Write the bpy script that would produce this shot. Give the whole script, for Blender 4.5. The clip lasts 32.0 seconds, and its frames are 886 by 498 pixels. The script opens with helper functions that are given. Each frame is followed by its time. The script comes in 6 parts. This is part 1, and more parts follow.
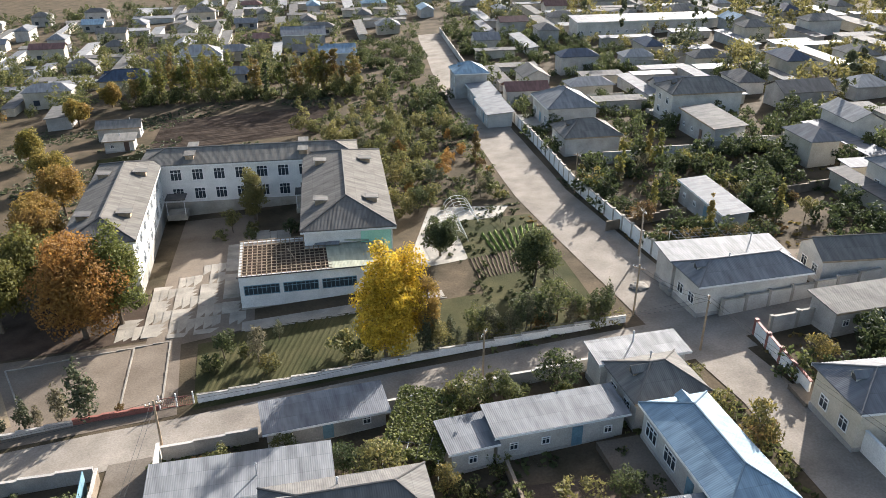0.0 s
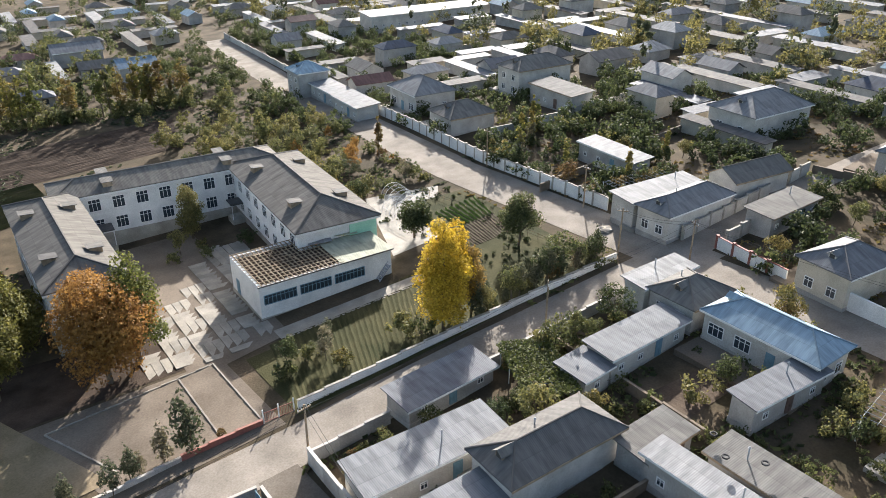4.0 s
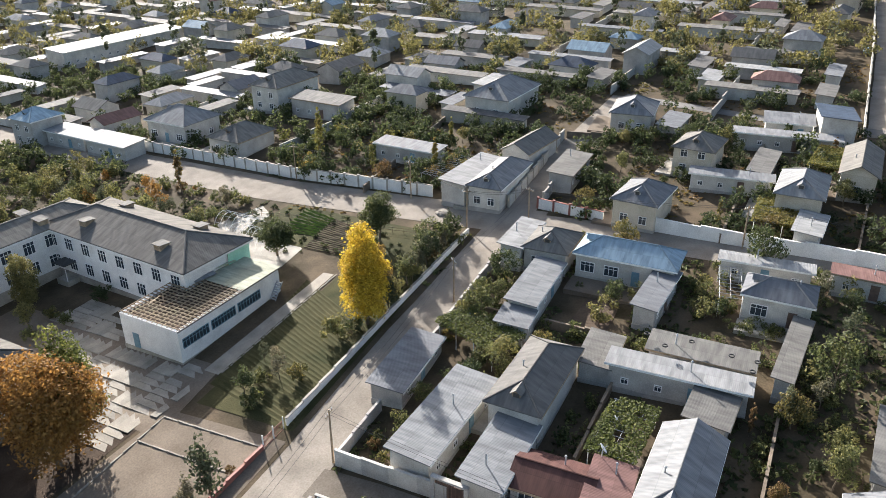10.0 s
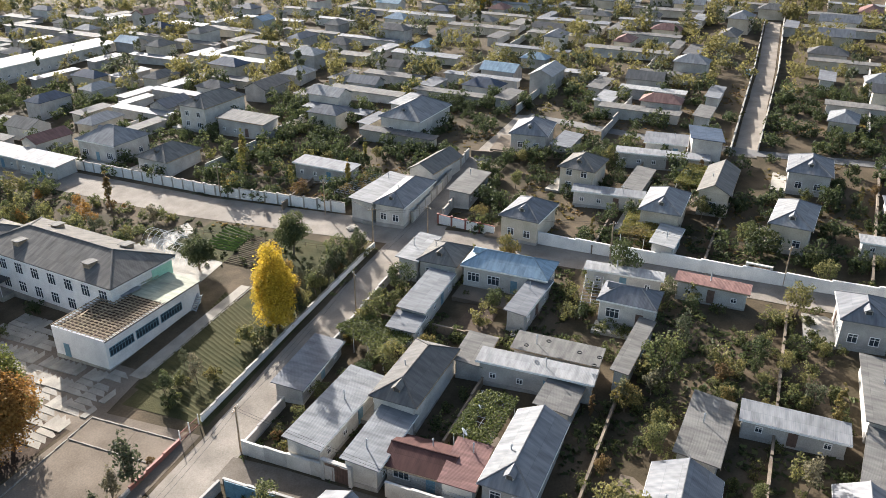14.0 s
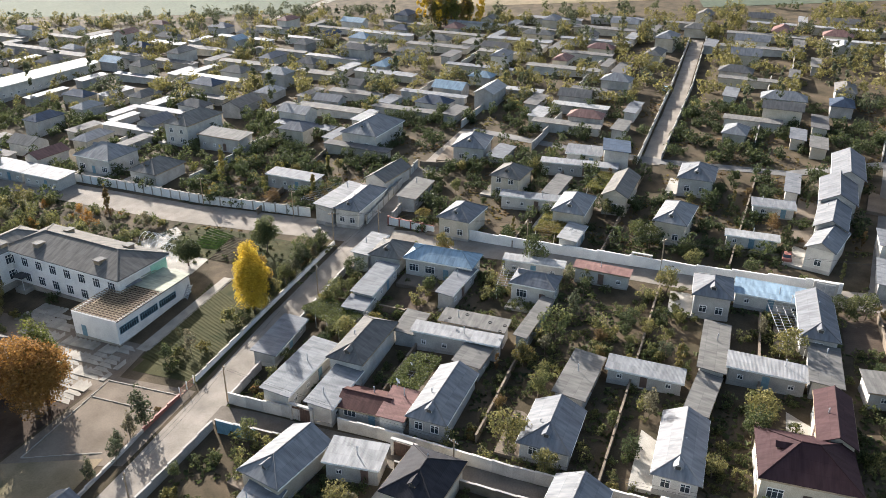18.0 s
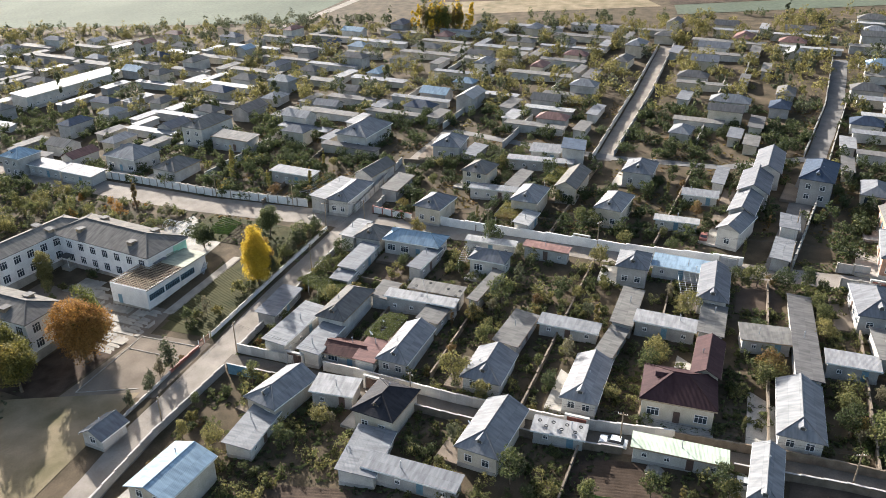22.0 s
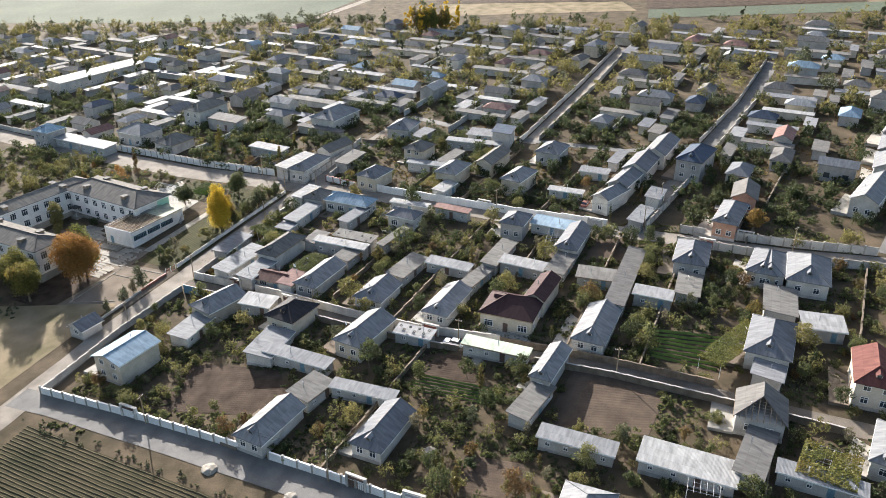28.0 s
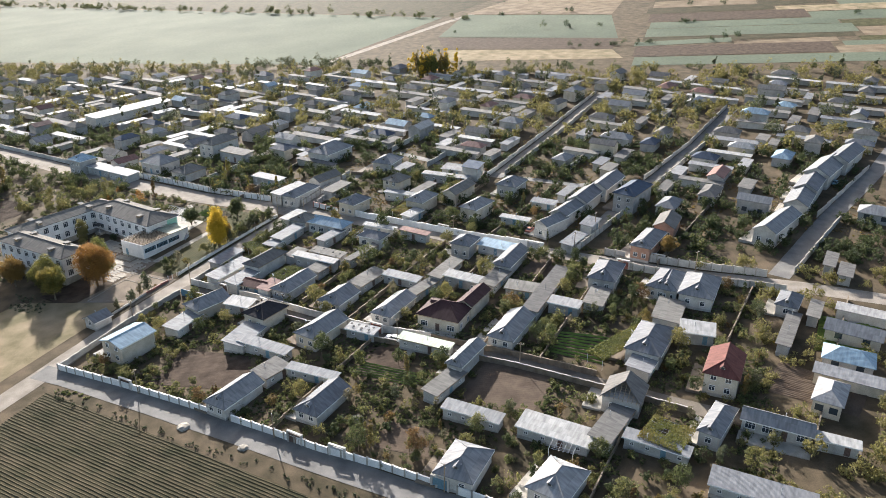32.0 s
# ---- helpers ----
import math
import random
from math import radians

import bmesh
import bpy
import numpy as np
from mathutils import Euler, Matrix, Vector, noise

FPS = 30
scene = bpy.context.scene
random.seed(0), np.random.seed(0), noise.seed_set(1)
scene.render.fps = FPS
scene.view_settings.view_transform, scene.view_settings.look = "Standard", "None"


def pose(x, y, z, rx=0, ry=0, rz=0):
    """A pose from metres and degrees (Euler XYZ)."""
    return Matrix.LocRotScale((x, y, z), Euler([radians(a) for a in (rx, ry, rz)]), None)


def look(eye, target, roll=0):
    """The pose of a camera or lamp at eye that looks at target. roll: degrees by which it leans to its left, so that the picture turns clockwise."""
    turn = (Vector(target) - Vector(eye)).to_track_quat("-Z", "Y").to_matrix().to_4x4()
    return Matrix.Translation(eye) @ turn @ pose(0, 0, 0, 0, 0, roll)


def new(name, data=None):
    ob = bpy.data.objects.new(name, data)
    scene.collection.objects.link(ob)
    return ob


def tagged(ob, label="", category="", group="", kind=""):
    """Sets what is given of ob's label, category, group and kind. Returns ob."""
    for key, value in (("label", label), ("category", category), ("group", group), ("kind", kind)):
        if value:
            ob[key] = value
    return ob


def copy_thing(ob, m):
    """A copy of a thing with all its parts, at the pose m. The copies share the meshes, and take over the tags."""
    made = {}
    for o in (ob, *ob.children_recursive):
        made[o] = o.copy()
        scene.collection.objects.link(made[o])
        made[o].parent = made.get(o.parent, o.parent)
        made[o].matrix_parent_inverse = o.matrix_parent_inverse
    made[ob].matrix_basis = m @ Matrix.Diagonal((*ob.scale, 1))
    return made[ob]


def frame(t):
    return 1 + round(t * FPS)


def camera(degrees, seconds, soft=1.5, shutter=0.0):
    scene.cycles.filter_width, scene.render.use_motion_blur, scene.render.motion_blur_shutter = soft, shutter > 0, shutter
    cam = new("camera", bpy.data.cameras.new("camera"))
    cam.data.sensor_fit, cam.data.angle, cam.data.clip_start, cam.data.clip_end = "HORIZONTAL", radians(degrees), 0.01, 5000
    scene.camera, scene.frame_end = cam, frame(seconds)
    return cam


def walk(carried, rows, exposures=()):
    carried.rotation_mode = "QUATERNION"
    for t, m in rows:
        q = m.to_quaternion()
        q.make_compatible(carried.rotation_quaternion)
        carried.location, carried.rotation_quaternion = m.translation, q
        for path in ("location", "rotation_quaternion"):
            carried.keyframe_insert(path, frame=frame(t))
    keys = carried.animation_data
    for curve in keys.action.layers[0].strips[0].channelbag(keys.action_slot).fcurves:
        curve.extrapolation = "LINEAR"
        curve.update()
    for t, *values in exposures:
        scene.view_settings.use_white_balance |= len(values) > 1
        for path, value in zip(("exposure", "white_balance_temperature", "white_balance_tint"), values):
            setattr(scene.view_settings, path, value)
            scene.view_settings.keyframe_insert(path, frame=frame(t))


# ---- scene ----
cam = camera(60.0, 32.0, 0.7)
PATH = [
    (0, (-7.337, 7.062, 49.481), (63.414, 0.043, -24.001)),
    (0.5, (-11.446, 8.052, 49.394), (63.478, 0.128, -26.235)),
    (1, (-15.703, 9.230, 49.365), (63.537, 0.138, -28.550)),
    (1.5, (-19.929, 10.610, 49.378), (63.562, 0.148, -31.217)),
    (2, (-24.093, 12.251, 49.423), (63.579, 0.151, -34.508)),
    (2.5, (-28.095, 14.083, 49.576), (63.514, 0.115, -38.056)),
    (3, (-32.031, 16.128, 49.763), (63.432, 0.070, -41.232)),
    (3.5, (-35.881, 18.427, 49.906), (63.366, 0.055, -43.904)),
    (5.5, (-50.228, 29.201, 50.164), (63.506, 0.017, -55.211)),
    (6, (-53.349, 32.126, 50.278), (63.556, -0.029, -57.852)),
    (6.5, (-56.053, 34.995, 50.405), (63.577, -0.027, -60.482)),
    (7, (-58.446, 37.662, 50.567), (63.622, 0.103, -63.096)),
    (7.5, (-60.209, 39.835, 50.821), (63.703, 0.280, -66.232)),
    (8, (-61.375, 41.264, 51.080), (63.769, 0.312, -70.072)),
    (8.5, (-61.891, 41.859, 51.315), (63.891, 0.441, -72.171)),
    (9, (-61.977, 41.786, 51.668), (63.883, 0.553, -72.488)),
    (9.5, (-61.872, 41.262, 52.107), (63.924, 0.608, -73.322)),
    (10, (-61.701, 40.496, 52.653), (63.956, 0.587, -74.226)),
    (11, (-61.714, 38.478, 54.117), (63.985, 0.317, -75.563)),
    (12, (-63.302, 36.208, 56.039), (63.917, -0.074, -76.402)),
    (13, (-66.584, 33.683, 58.117), (63.843, -0.398, -77.311)),
    (14, (-71.056, 30.837, 60.486), (63.941, -0.436, -78.057)),
    (14.5, (-73.586, 29.424, 61.833), (63.953, -0.481, -78.322)),
    (16.5, (-85.016, 24.073, 67.410), (63.999, -0.561, -79.495)),
    (17, (-88.117, 22.826, 68.766), (64.033, -0.532, -79.770)),
    (18, (-94.282, 20.207, 71.536), (64.033, -0.452, -80.012)),
    (19, (-100.616, 17.438, 74.277), (64.026, -0.394, -79.887)),
    (20, (-107.072, 14.481, 77.301), (63.933, -0.180, -79.704)),
    (21, (-113.451, 11.136, 79.747), (63.943, 0.031, -79.533)),
    (21.5, (-116.459, 9.194, 80.449), (63.868, 0.091, -79.453)),
    (22, (-119.337, 7.047, 80.909), (63.878, 0.163, -79.342)),
    (23, (-124.970, 2.209, 81.672), (63.932, 0.330, -79.071)),
    (24, (-130.380, -3.426, 82.555), (64.038, 0.333, -78.477)),
    (25, (-135.500, -9.852, 83.616), (64.113, 0.363, -78.054)),
    (25.5, (-137.978, -13.213, 84.297), (64.050, 0.334, -77.864)),
    (27.5, (-148.513, -27.153, 87.585), (63.838, 0.128, -76.339)),
    (28, (-151.363, -30.793, 88.635), (63.791, 0.089, -75.809)),
    (28.5, (-154.329, -34.574, 89.800), (63.804, 0.049, -75.378)),
    (29, (-157.355, -38.334, 91.065), (63.869, 0.059, -74.904)),
    (29.5, (-160.432, -41.953, 92.387), (64.338, 0.060, -74.415)),
    (30, (-163.547, -45.498, 93.662), (65.084, 0.052, -74.013)),
    (30.5, (-166.724, -49.086, 94.861), (65.846, 0.057, -73.631)),
    (31, (-169.997, -52.692, 95.993), (66.327, 0.039, -73.332)),
    (31.5, (-173.287, -56.188, 97.081), (66.400, 0.050, -73.170)),
    (32, (-176.559, -59.609, 98.177), (66.427, 0.012, -73.040)),
]
walk(cam, [(t, pose(*eye, *turn)) for t, eye, turn in PATH])

# ---- light ----
SUN_AZ, SUN_EL = 52.0, 21.5          # clockwise from +y, and above the horizon
world = bpy.data.worlds.new("sky")
scene.world = world
world.use_nodes = True
wn = world.node_tree.nodes
sky = wn.new("ShaderNodeTexSky")
sky.sky_type, sky.sun_disc = "NISHITA", False
sky.sun_elevation, sky.sun_rotation = radians(SUN_EL), radians(SUN_AZ)
sky.air_density, sky.dust_density, sky.ozone_density = 1.0, 3.0, 1.0
wn["Background"].inputs[1].default_value = 0.088
world.node_tree.links.new(sky.outputs[0], wn["Background"].inputs[0])
sun_data = bpy.data.lights.new("sun", "SUN")
sun_data.energy, sun_data.angle, sun_data.color = 5.0, radians(0.6), (1.0, 0.955, 0.915)
sun = new("sun", sun_data)
ca, ce = math.cos(radians(SUN_EL)), math.sin(radians(SUN_EL))
sun.matrix_world = look((300 * math.sin(radians(SUN_AZ)) * ca, 300 * math.cos(radians(SUN_AZ)) * ca, 300 * ce), (0, 0, 0))
scene.view_settings.exposure = 1.8


# ---- materials ----
def material(name, rough=0.85, metal=0.0, spec=0.3):
    m = bpy.data.materials.new(name)
    m.use_nodes = True
    b = m.node_tree.nodes["Principled BSDF"]
    b.inputs["Roughness"].default_value, b.inputs["Metallic"].default_value = rough, metal
    b.inputs["Specular IOR Level"].default_value = spec
    return m, m.node_tree.nodes, m.node_tree.links, b


def ramp(nodes, stops):
    r = nodes.new("ShaderNodeValToRGB")
    e = r.color_ramp.elements
    while len(e) < len(stops):
        e.new(0.5)
    for k, (p, c) in zip(e, stops):
        k.position, k.color = p, (*c, 1)
    return r


def tone(c, f):
    return tuple(min(1.0, v * f) for v in c)


def mixed(nodes, links, a, b, fac, mode="MIX"):
    mx = nodes.new("ShaderNodeMix")
    mx.data_type, mx.blend_type = "RGBA", mode
    for sock, val in ((0, fac), (6, a), (7, b)):
        if isinstance(val, bpy.types.NodeSocket):
            links.new(val, mx.inputs[sock])
        elif sock == 0:
            mx.inputs[0].default_value = val
        else:
            mx.inputs[sock].default_value = (*val, 1)
    return mx.outputs[2]


def grained(name, dark, light, scale=0.6, fine=9.0, bump=0.3, rough=0.9, vary=0.0, spec=0.25, dist=0.05):
    """A surface with broad stains, fine grain and relief; vary: how much the tone differs from thing to thing."""
    m, n, l, b = material(name, rough, 0, spec)
    co = n.new("ShaderNodeNewGeometry")
    big, small = n.new("ShaderNodeTexNoise"), n.new("ShaderNodeTexNoise")
    big.inputs["Scale"].default_value, big.inputs["Detail"].default_value = scale, 6
    small.inputs["Scale"].default_value, small.inputs["Detail"].default_value = fine, 4
    for t in (big, small):
        l.new(co.outputs["Position"], t.inputs["Vector"])
    r = ramp(n, [(0.3, dark), (0.7, light)])
    l.new(big.outputs[0], r.inputs[0])
    r2 = ramp(n, [(0.25, (0.72, 0.72, 0.72)), (0.75, (1.12, 1.12, 1.12))])
    l.new(small.outputs[0], r2.inputs[0])
    col = mixed(n, l, r.outputs[0], r2.outputs[0], 0.8, "MULTIPLY")
    if vary:
        oi = n.new("ShaderNodeObjectInfo")
        r3 = ramp(n, [(0, (1 - vary,) * 3), (1, (1 + vary, 1 + vary * 0.9, 1 + vary * 0.7))])
        l.new(oi.outputs["Random"], r3.inputs[0])
        col = mixed(n, l, col, r3.outputs[0], 1.0, "MULTIPLY")
    l.new(col, b.inputs["Base Color"])
    bp = n.new("ShaderNodeBump")
    bp.inputs["Strength"].default_value, bp.inputs["Distance"].default_value = bump, dist
    l.new(small.outputs[0], bp.inputs["Height"])
    l.new(bp.outputs[0], b.inputs["Normal"])
    return m


def roofing(name, colour, wave=0.18, rough=0.6, metal=0.0, spread=0.13, sheet=(1.1, 1.7), stain=0.35, depth=0.03):
    """Corrugated sheets: waves along the eave, laid in rows of sheets that differ a little, with streaks down the slope."""
    m, n, l, b = material(name, max(rough, 0.7), metal, 0.05)
    uv = n.new("ShaderNodeUVMap")
    sep = n.new("ShaderNodeSeparateXYZ")
    l.new(uv.outputs[0], sep.inputs[0])

    def op(kind, a, v):
        k = n.new("ShaderNodeMath")
        k.operation = kind
        l.new(a, k.inputs[0])
        k.inputs[1].default_value = v
        return k.outputs[0]

    su, sv = op("FLOOR", op("DIVIDE", sep.outputs[0], sheet[0]), 0), op("FLOOR", op("DIVIDE", sep.outputs[1], sheet[1]), 0)
    oi = n.new("ShaderNodeObjectInfo")
    cell = n.new("ShaderNodeCombineXYZ")
    l.new(su, cell.inputs[0]), l.new(sv, cell.inputs[1]), l.new(oi.outputs["Random"], cell.inputs[2])
    wnz = n.new("ShaderNodeTexWhiteNoise")
    l.new(cell.outputs[0], wnz.inputs["Vector"])
    r = ramp(n, [(0, tone(colour, 1 - spread)), (1, tone(colour, 1 + spread * 0.6))])
    l.new(wnz.outputs[0], r.inputs[0])
    streak = n.new("ShaderNodeTexNoise")
    streak.inputs["Scale"].default_value, streak.inputs["Detail"].default_value = 1.0, 6
    mp = n.new("ShaderNodeMapping")
    mp.inputs["Scale"].default_value = (1.6, 0.35, 1)
    l.new(uv.outputs[0], mp.inputs[0]), l.new(mp.outputs[0], streak.inputs["Vector"])
    r2 = ramp(n, [(0.32, (1 - stain, 1 - stain, 1 - stain * 0.95)), (0.62, (1, 1, 1))])
    l.new(streak.outputs[0], r2.inputs[0])
    r3 = ramp(n, [(0, (0.8, 0.8, 0.82)), (1, (1.15, 1.14, 1.1))])
    l.new(oi.outputs["Random"], r3.inputs[0])
    col = mixed(n, l, mixed(n, l, r.outputs[0], r2.outputs[0], 1.0, "MULTIPLY"), r3.outputs[0], 1.0, "MULTIPLY")
    # dark laps between rows of sheets
    lap = op("LESS_THAN", op("FRACT", op("DIVIDE", sep.outputs[1], sheet[1]), 0), 0.035)
    lap2 = n.new("ShaderNodeMath")
    lap2.operation = "MULTIPLY"
    l.new(lap, lap2.inputs[0])
    lap2.inputs[1].default_value = 0.35
    col = mixed(n, l, col, tone(colour, 0.45), lap2.outputs[0])
    l.new(col, b.inputs["Base Color"])
    sine = op("SINE", op("MULTIPLY", sep.outputs[0], 2 * math.pi / wave), 0)
    bp = n.new("ShaderNodeBump")
    bp.inputs["Strength"].default_value, bp.inputs["Distance"].default_value = 0.22, depth
    l.new(sine, bp.inputs["Height"])
    l.new(bp.outputs[0], b.inputs["Normal"])
    return m


def leafy(name, colours, vary=0.25):
    """Leaves: the tone differs from tree to tree and from leaf to leaf."""
    m, n, l, b = material(name, 0.75, 0, 0.25)
    oi, ge = n.new("ShaderNodeObjectInfo"), n.new("ShaderNodeNewGeometry")
    k = len(colours)
    r = ramp(n, [((i + 0.5) / k, c) for i, c in enumerate(colours)])
    add = n.new("ShaderNodeMath")
    add.operation = "MULTIPLY_ADD"
    l.new(ge.outputs["Random Per Island"], add.inputs[0])
    add.inputs[1].default_value = vary
    l.new(oi.outputs["Random"], add.inputs[2])
    sub = n.new("ShaderNodeMath")
    sub.operation = "SUBTRACT"
    l.new(add.outputs[0], sub.inputs[0])
    sub.inputs[1].default_value = vary / 2 + 0.45
    nz = n.new("ShaderNodeTexNoise")
    nz.inputs["Scale"].default_value, nz.inputs["Detail"].default_value = 0.16, 1
    l.new(ge.outputs["Position"], nz.inputs["Vector"])
    byplace = n.new("ShaderNodeMath")
    byplace.operation = "MULTIPLY_ADD"
    l.new(nz.outputs[0], byplace.inputs[0])
    byplace.inputs[1].default_value = 0.9
    l.new(sub.outputs[0], byplace.inputs[2])
    l.new(byplace.outputs[0], r.inputs[0])
    r2 = ramp(n, [(0, (0.6, 0.6, 0.6)), (1, (1.25, 1.25, 1.2))])
    l.new(ge.outputs["Random Per Island"], r2.inputs[0])
    col = mixed(n, l, r.outputs[0], r2.outputs[0], 1.0, "MULTIPLY")
    l.new(col, b.inputs["Base Color"])
    tr = n.new("ShaderNodeBsdfTranslucent")
    l.new(col, tr.inputs[0])
    mx = n.new("ShaderNodeMixShader")
    mx.inputs[0].default_value = 0.38
    l.new(b.outputs[0], mx.inputs[1]), l.new(tr.outputs[0], mx.inputs[2])
    l.new(mx.outputs[0], n["Material Output"].inputs[0])
    return m


M = {
    "soil": grained("soil", (0.10, 0.075, 0.05), (0.19, 0.15, 0.105), 0.11, 3.0, 0.6, 0.95, spec=0.05),
    "garden": grained("garden_ground", (0.042, 0.036, 0.022), (0.11, 0.083, 0.056), 0.22, 4.0, 0.8, 0.95, spec=0.05),
    "darksoil": grained("dark_soil", (0.038, 0.028, 0.021), (0.082, 0.06, 0.045), 0.4, 6.0, 0.9, 0.95, spec=0.05),
    "ploughed": grained("ploughed_soil", (0.06, 0.045, 0.034), (0.108, 0.082, 0.062), 0.3, 5.0, 0.8, 0.95, spec=0.05),
    "grass": grained("thin_grass", (0.03, 0.034, 0.014), (0.07, 0.063, 0.03), 0.3, 6.0, 0.8, 0.95, spec=0.05),
    "lawn": grained("rough_lawn", (0.03, 0.034, 0.014), (0.07, 0.064, 0.03), 0.25, 6.0, 0.8, 0.95, spec=0.05),
    "stubble": grained("stubble_field", (0.028, 0.029, 0.015), (0.06, 0.049, 0.03), 0.2, 5.0, 0.8, 0.95, spec=0.05),
    # green of the far fields, paled and greyed so the colour carries haze
    "farfield": grained("hazy_green_field", (0.07, 0.085, 0.062), (0.1, 0.118, 0.085), 0.02, 0.6, 0.5, 0.95, spec=0.05),
    "crop": grained("green_crop", (0.08, 0.12, 0.032), (0.15, 0.2, 0.055), 0.8, 9.0, 0.9, 0.9, 0.1, spec=0.05),
    "road": grained("worn_road", (0.165, 0.145, 0.122), (0.265, 0.235, 0.2), 0.28, 5.0, 0.35, 0.92, spec=0.05),
    # asphalt grey, darkened for the wall and house shade on its roads
    "asphalt": grained("asphalt", (0.095, 0.092, 0.088), (0.16, 0.152, 0.142), 0.3, 7.0, 0.3, 0.9),
    "concrete": grained("concrete", (0.22, 0.205, 0.18), (0.36, 0.34, 0.3), 0.5, 7.0, 0.3, 0.9, 0.12),
    # darker version of worn_road: shade between the lane's walls is in its colour
    "lane": grained("wall_shaded_lane", (0.1, 0.086, 0.07), (0.17, 0.147, 0.122), 0.28, 5.0, 0.35, 0.92, spec=0.05),
    "straw": grained("straw_rows", (0.05, 0.046, 0.026), (0.098, 0.08, 0.05), 0.25, 5.0, 0.6, 0.95, spec=0.05),
    "slab": grained("weathered_slab", (0.19, 0.172, 0.145), (0.3, 0.275, 0.235), 0.5, 7.0, 0.35, 0.92, 0.14),
    "dry": grained("dry_turf", (0.115, 0.1, 0.056), (0.25, 0.195, 0.13), 0.16, 5.0, 0.5, 0.95, spec=0.05),
    "yard": grained("trodden_yard", (0.12, 0.098, 0.076), (0.195, 0.16, 0.126), 0.2, 5.0, 0.3, 0.95, spec=0.05),
    "limewash": grained("white_limewash", (0.6, 0.595, 0.58), (0.76, 0.755, 0.73), 0.5, 8.0, 0.15, 0.85, 0.05),
    "white": grained("dusty_white_plaster", (0.36, 0.345, 0.32), (0.52, 0.505, 0.475), 0.5, 8.0, 0.2, 0.88, 0.2),
    "grey": grained("grey_render", (0.27, 0.26, 0.245), (0.42, 0.40, 0.375), 0.5, 8.0, 0.25, 0.9, 0.12),
    "beige": grained("beige_render", (0.38, 0.34, 0.27), (0.52, 0.47, 0.39), 0.5, 8.0, 0.25, 0.9, 0.12),
    "mud": grained("mud_brick", (0.12, 0.095, 0.07), (0.21, 0.17, 0.13), 0.8, 8.0, 0.5, 0.95, 0.12),
    "yellow": grained("yellow_plaster", (0.56, 0.49, 0.34), (0.66, 0.6, 0.45), 0.5, 8.0, 0.15, 0.85),
    "brick": grained("red_brick", (0.30, 0.17, 0.12), (0.42, 0.26, 0.19), 0.8, 8.0, 0.4, 0.9, 0.1),
    "mint": grained("mint_plaster", (0.3, 0.56, 0.42), (0.38, 0.64, 0.5), 0.5, 8.0, 0.15, 0.85),
    "maroon": grained("maroon_paint", (0.2, 0.075, 0.06), (0.27, 0.11, 0.085), 0.8, 8.0, 0.15, 0.7),
    "pinkbase": grained("pink_plinth", (0.42, 0.26, 0.22), (0.52, 0.34, 0.3), 0.8, 8.0, 0.15, 0.8),
    "wood": grained("weathered_wood", (0.2, 0.15, 0.10), (0.36, 0.28, 0.2), 1.5, 14.0, 0.3, 0.85, 0.15),
    "bark": grained("bark", (0.09, 0.07, 0.05), (0.17, 0.135, 0.1), 2.0, 14.0, 0.6, 0.95, 0.15),
    "darkbox": grained("dark_gap", (0.05, 0.05, 0.05), (0.09, 0.085, 0.08), 1.0, 8.0, 0.2, 0.9),
    "steel": grained("painted_steel", (0.3, 0.31, 0.32), (0.42, 0.43, 0.44), 2.0, 14.0, 0.1, 0.5),
    "blueframe": grained("blue_paint", (0.11, 0.2, 0.25), (0.16, 0.27, 0.33), 2.0, 14.0, 0.1, 0.5),
    "gatepaint": grained("brown_gate", (0.09, 0.06, 0.05), (0.15, 0.10, 0.08), 2.0, 14.0, 0.1, 0.5, 0.2),
    "rubber": grained("tyre_rubber", (0.03, 0.03, 0.03), (0.05, 0.05, 0.05), 2.0, 14.0, 0.1, 0.8),
    "whitepaint": grained("white_paint", (0.66, 0.66, 0.64), (0.8, 0.8, 0.78), 2.0, 14.0, 0.05, 0.6),
    "leaf_green": leafy("green_leaves", [(0.05, 0.063, 0.026), (0.082, 0.096, 0.038), (0.125, 0.13, 0.05), (0.18, 0.16, 0.06)]),
    "leaf_mixed": leafy("turning_leaves", [(0.046, 0.062, 0.026), (0.075, 0.088, 0.034), (0.12, 0.115, 0.042), (0.17, 0.135, 0.045), (0.13, 0.08, 0.036)]),
    "leaf_vine": leafy("vine_leaves", [(0.09, 0.105, 0.03), (0.14, 0.15, 0.04), (0.2, 0.18, 0.05), (0.17, 0.12, 0.04)]),
    "leaf_yellow": leafy("yellow_leaves", [(0.45, 0.31, 0.03), (0.55, 0.40, 0.05)]),
    "leaf_deep": leafy("deep_green_leaves", [(0.04, 0.058, 0.03), (0.062, 0.08, 0.038), (0.1, 0.108, 0.046)]),
    "leaf_gold": leafy("golden_leaves", [(0.13, 0.125, 0.035), (0.2, 0.165, 0.042), (0.28, 0.2, 0.05), (0.24, 0.15, 0.045)]),
    "leaf_brown": leafy("brown_orange_leaves", [(0.25, 0.13, 0.04), (0.30, 0.16, 0.045), (0.2, 0.13, 0.04)]),
    "leaf_grey": leafy("grey_green_leaves", [(0.07, 0.08, 0.045), (0.10, 0.105, 0.06), (0.16, 0.14, 0.09)]),
}
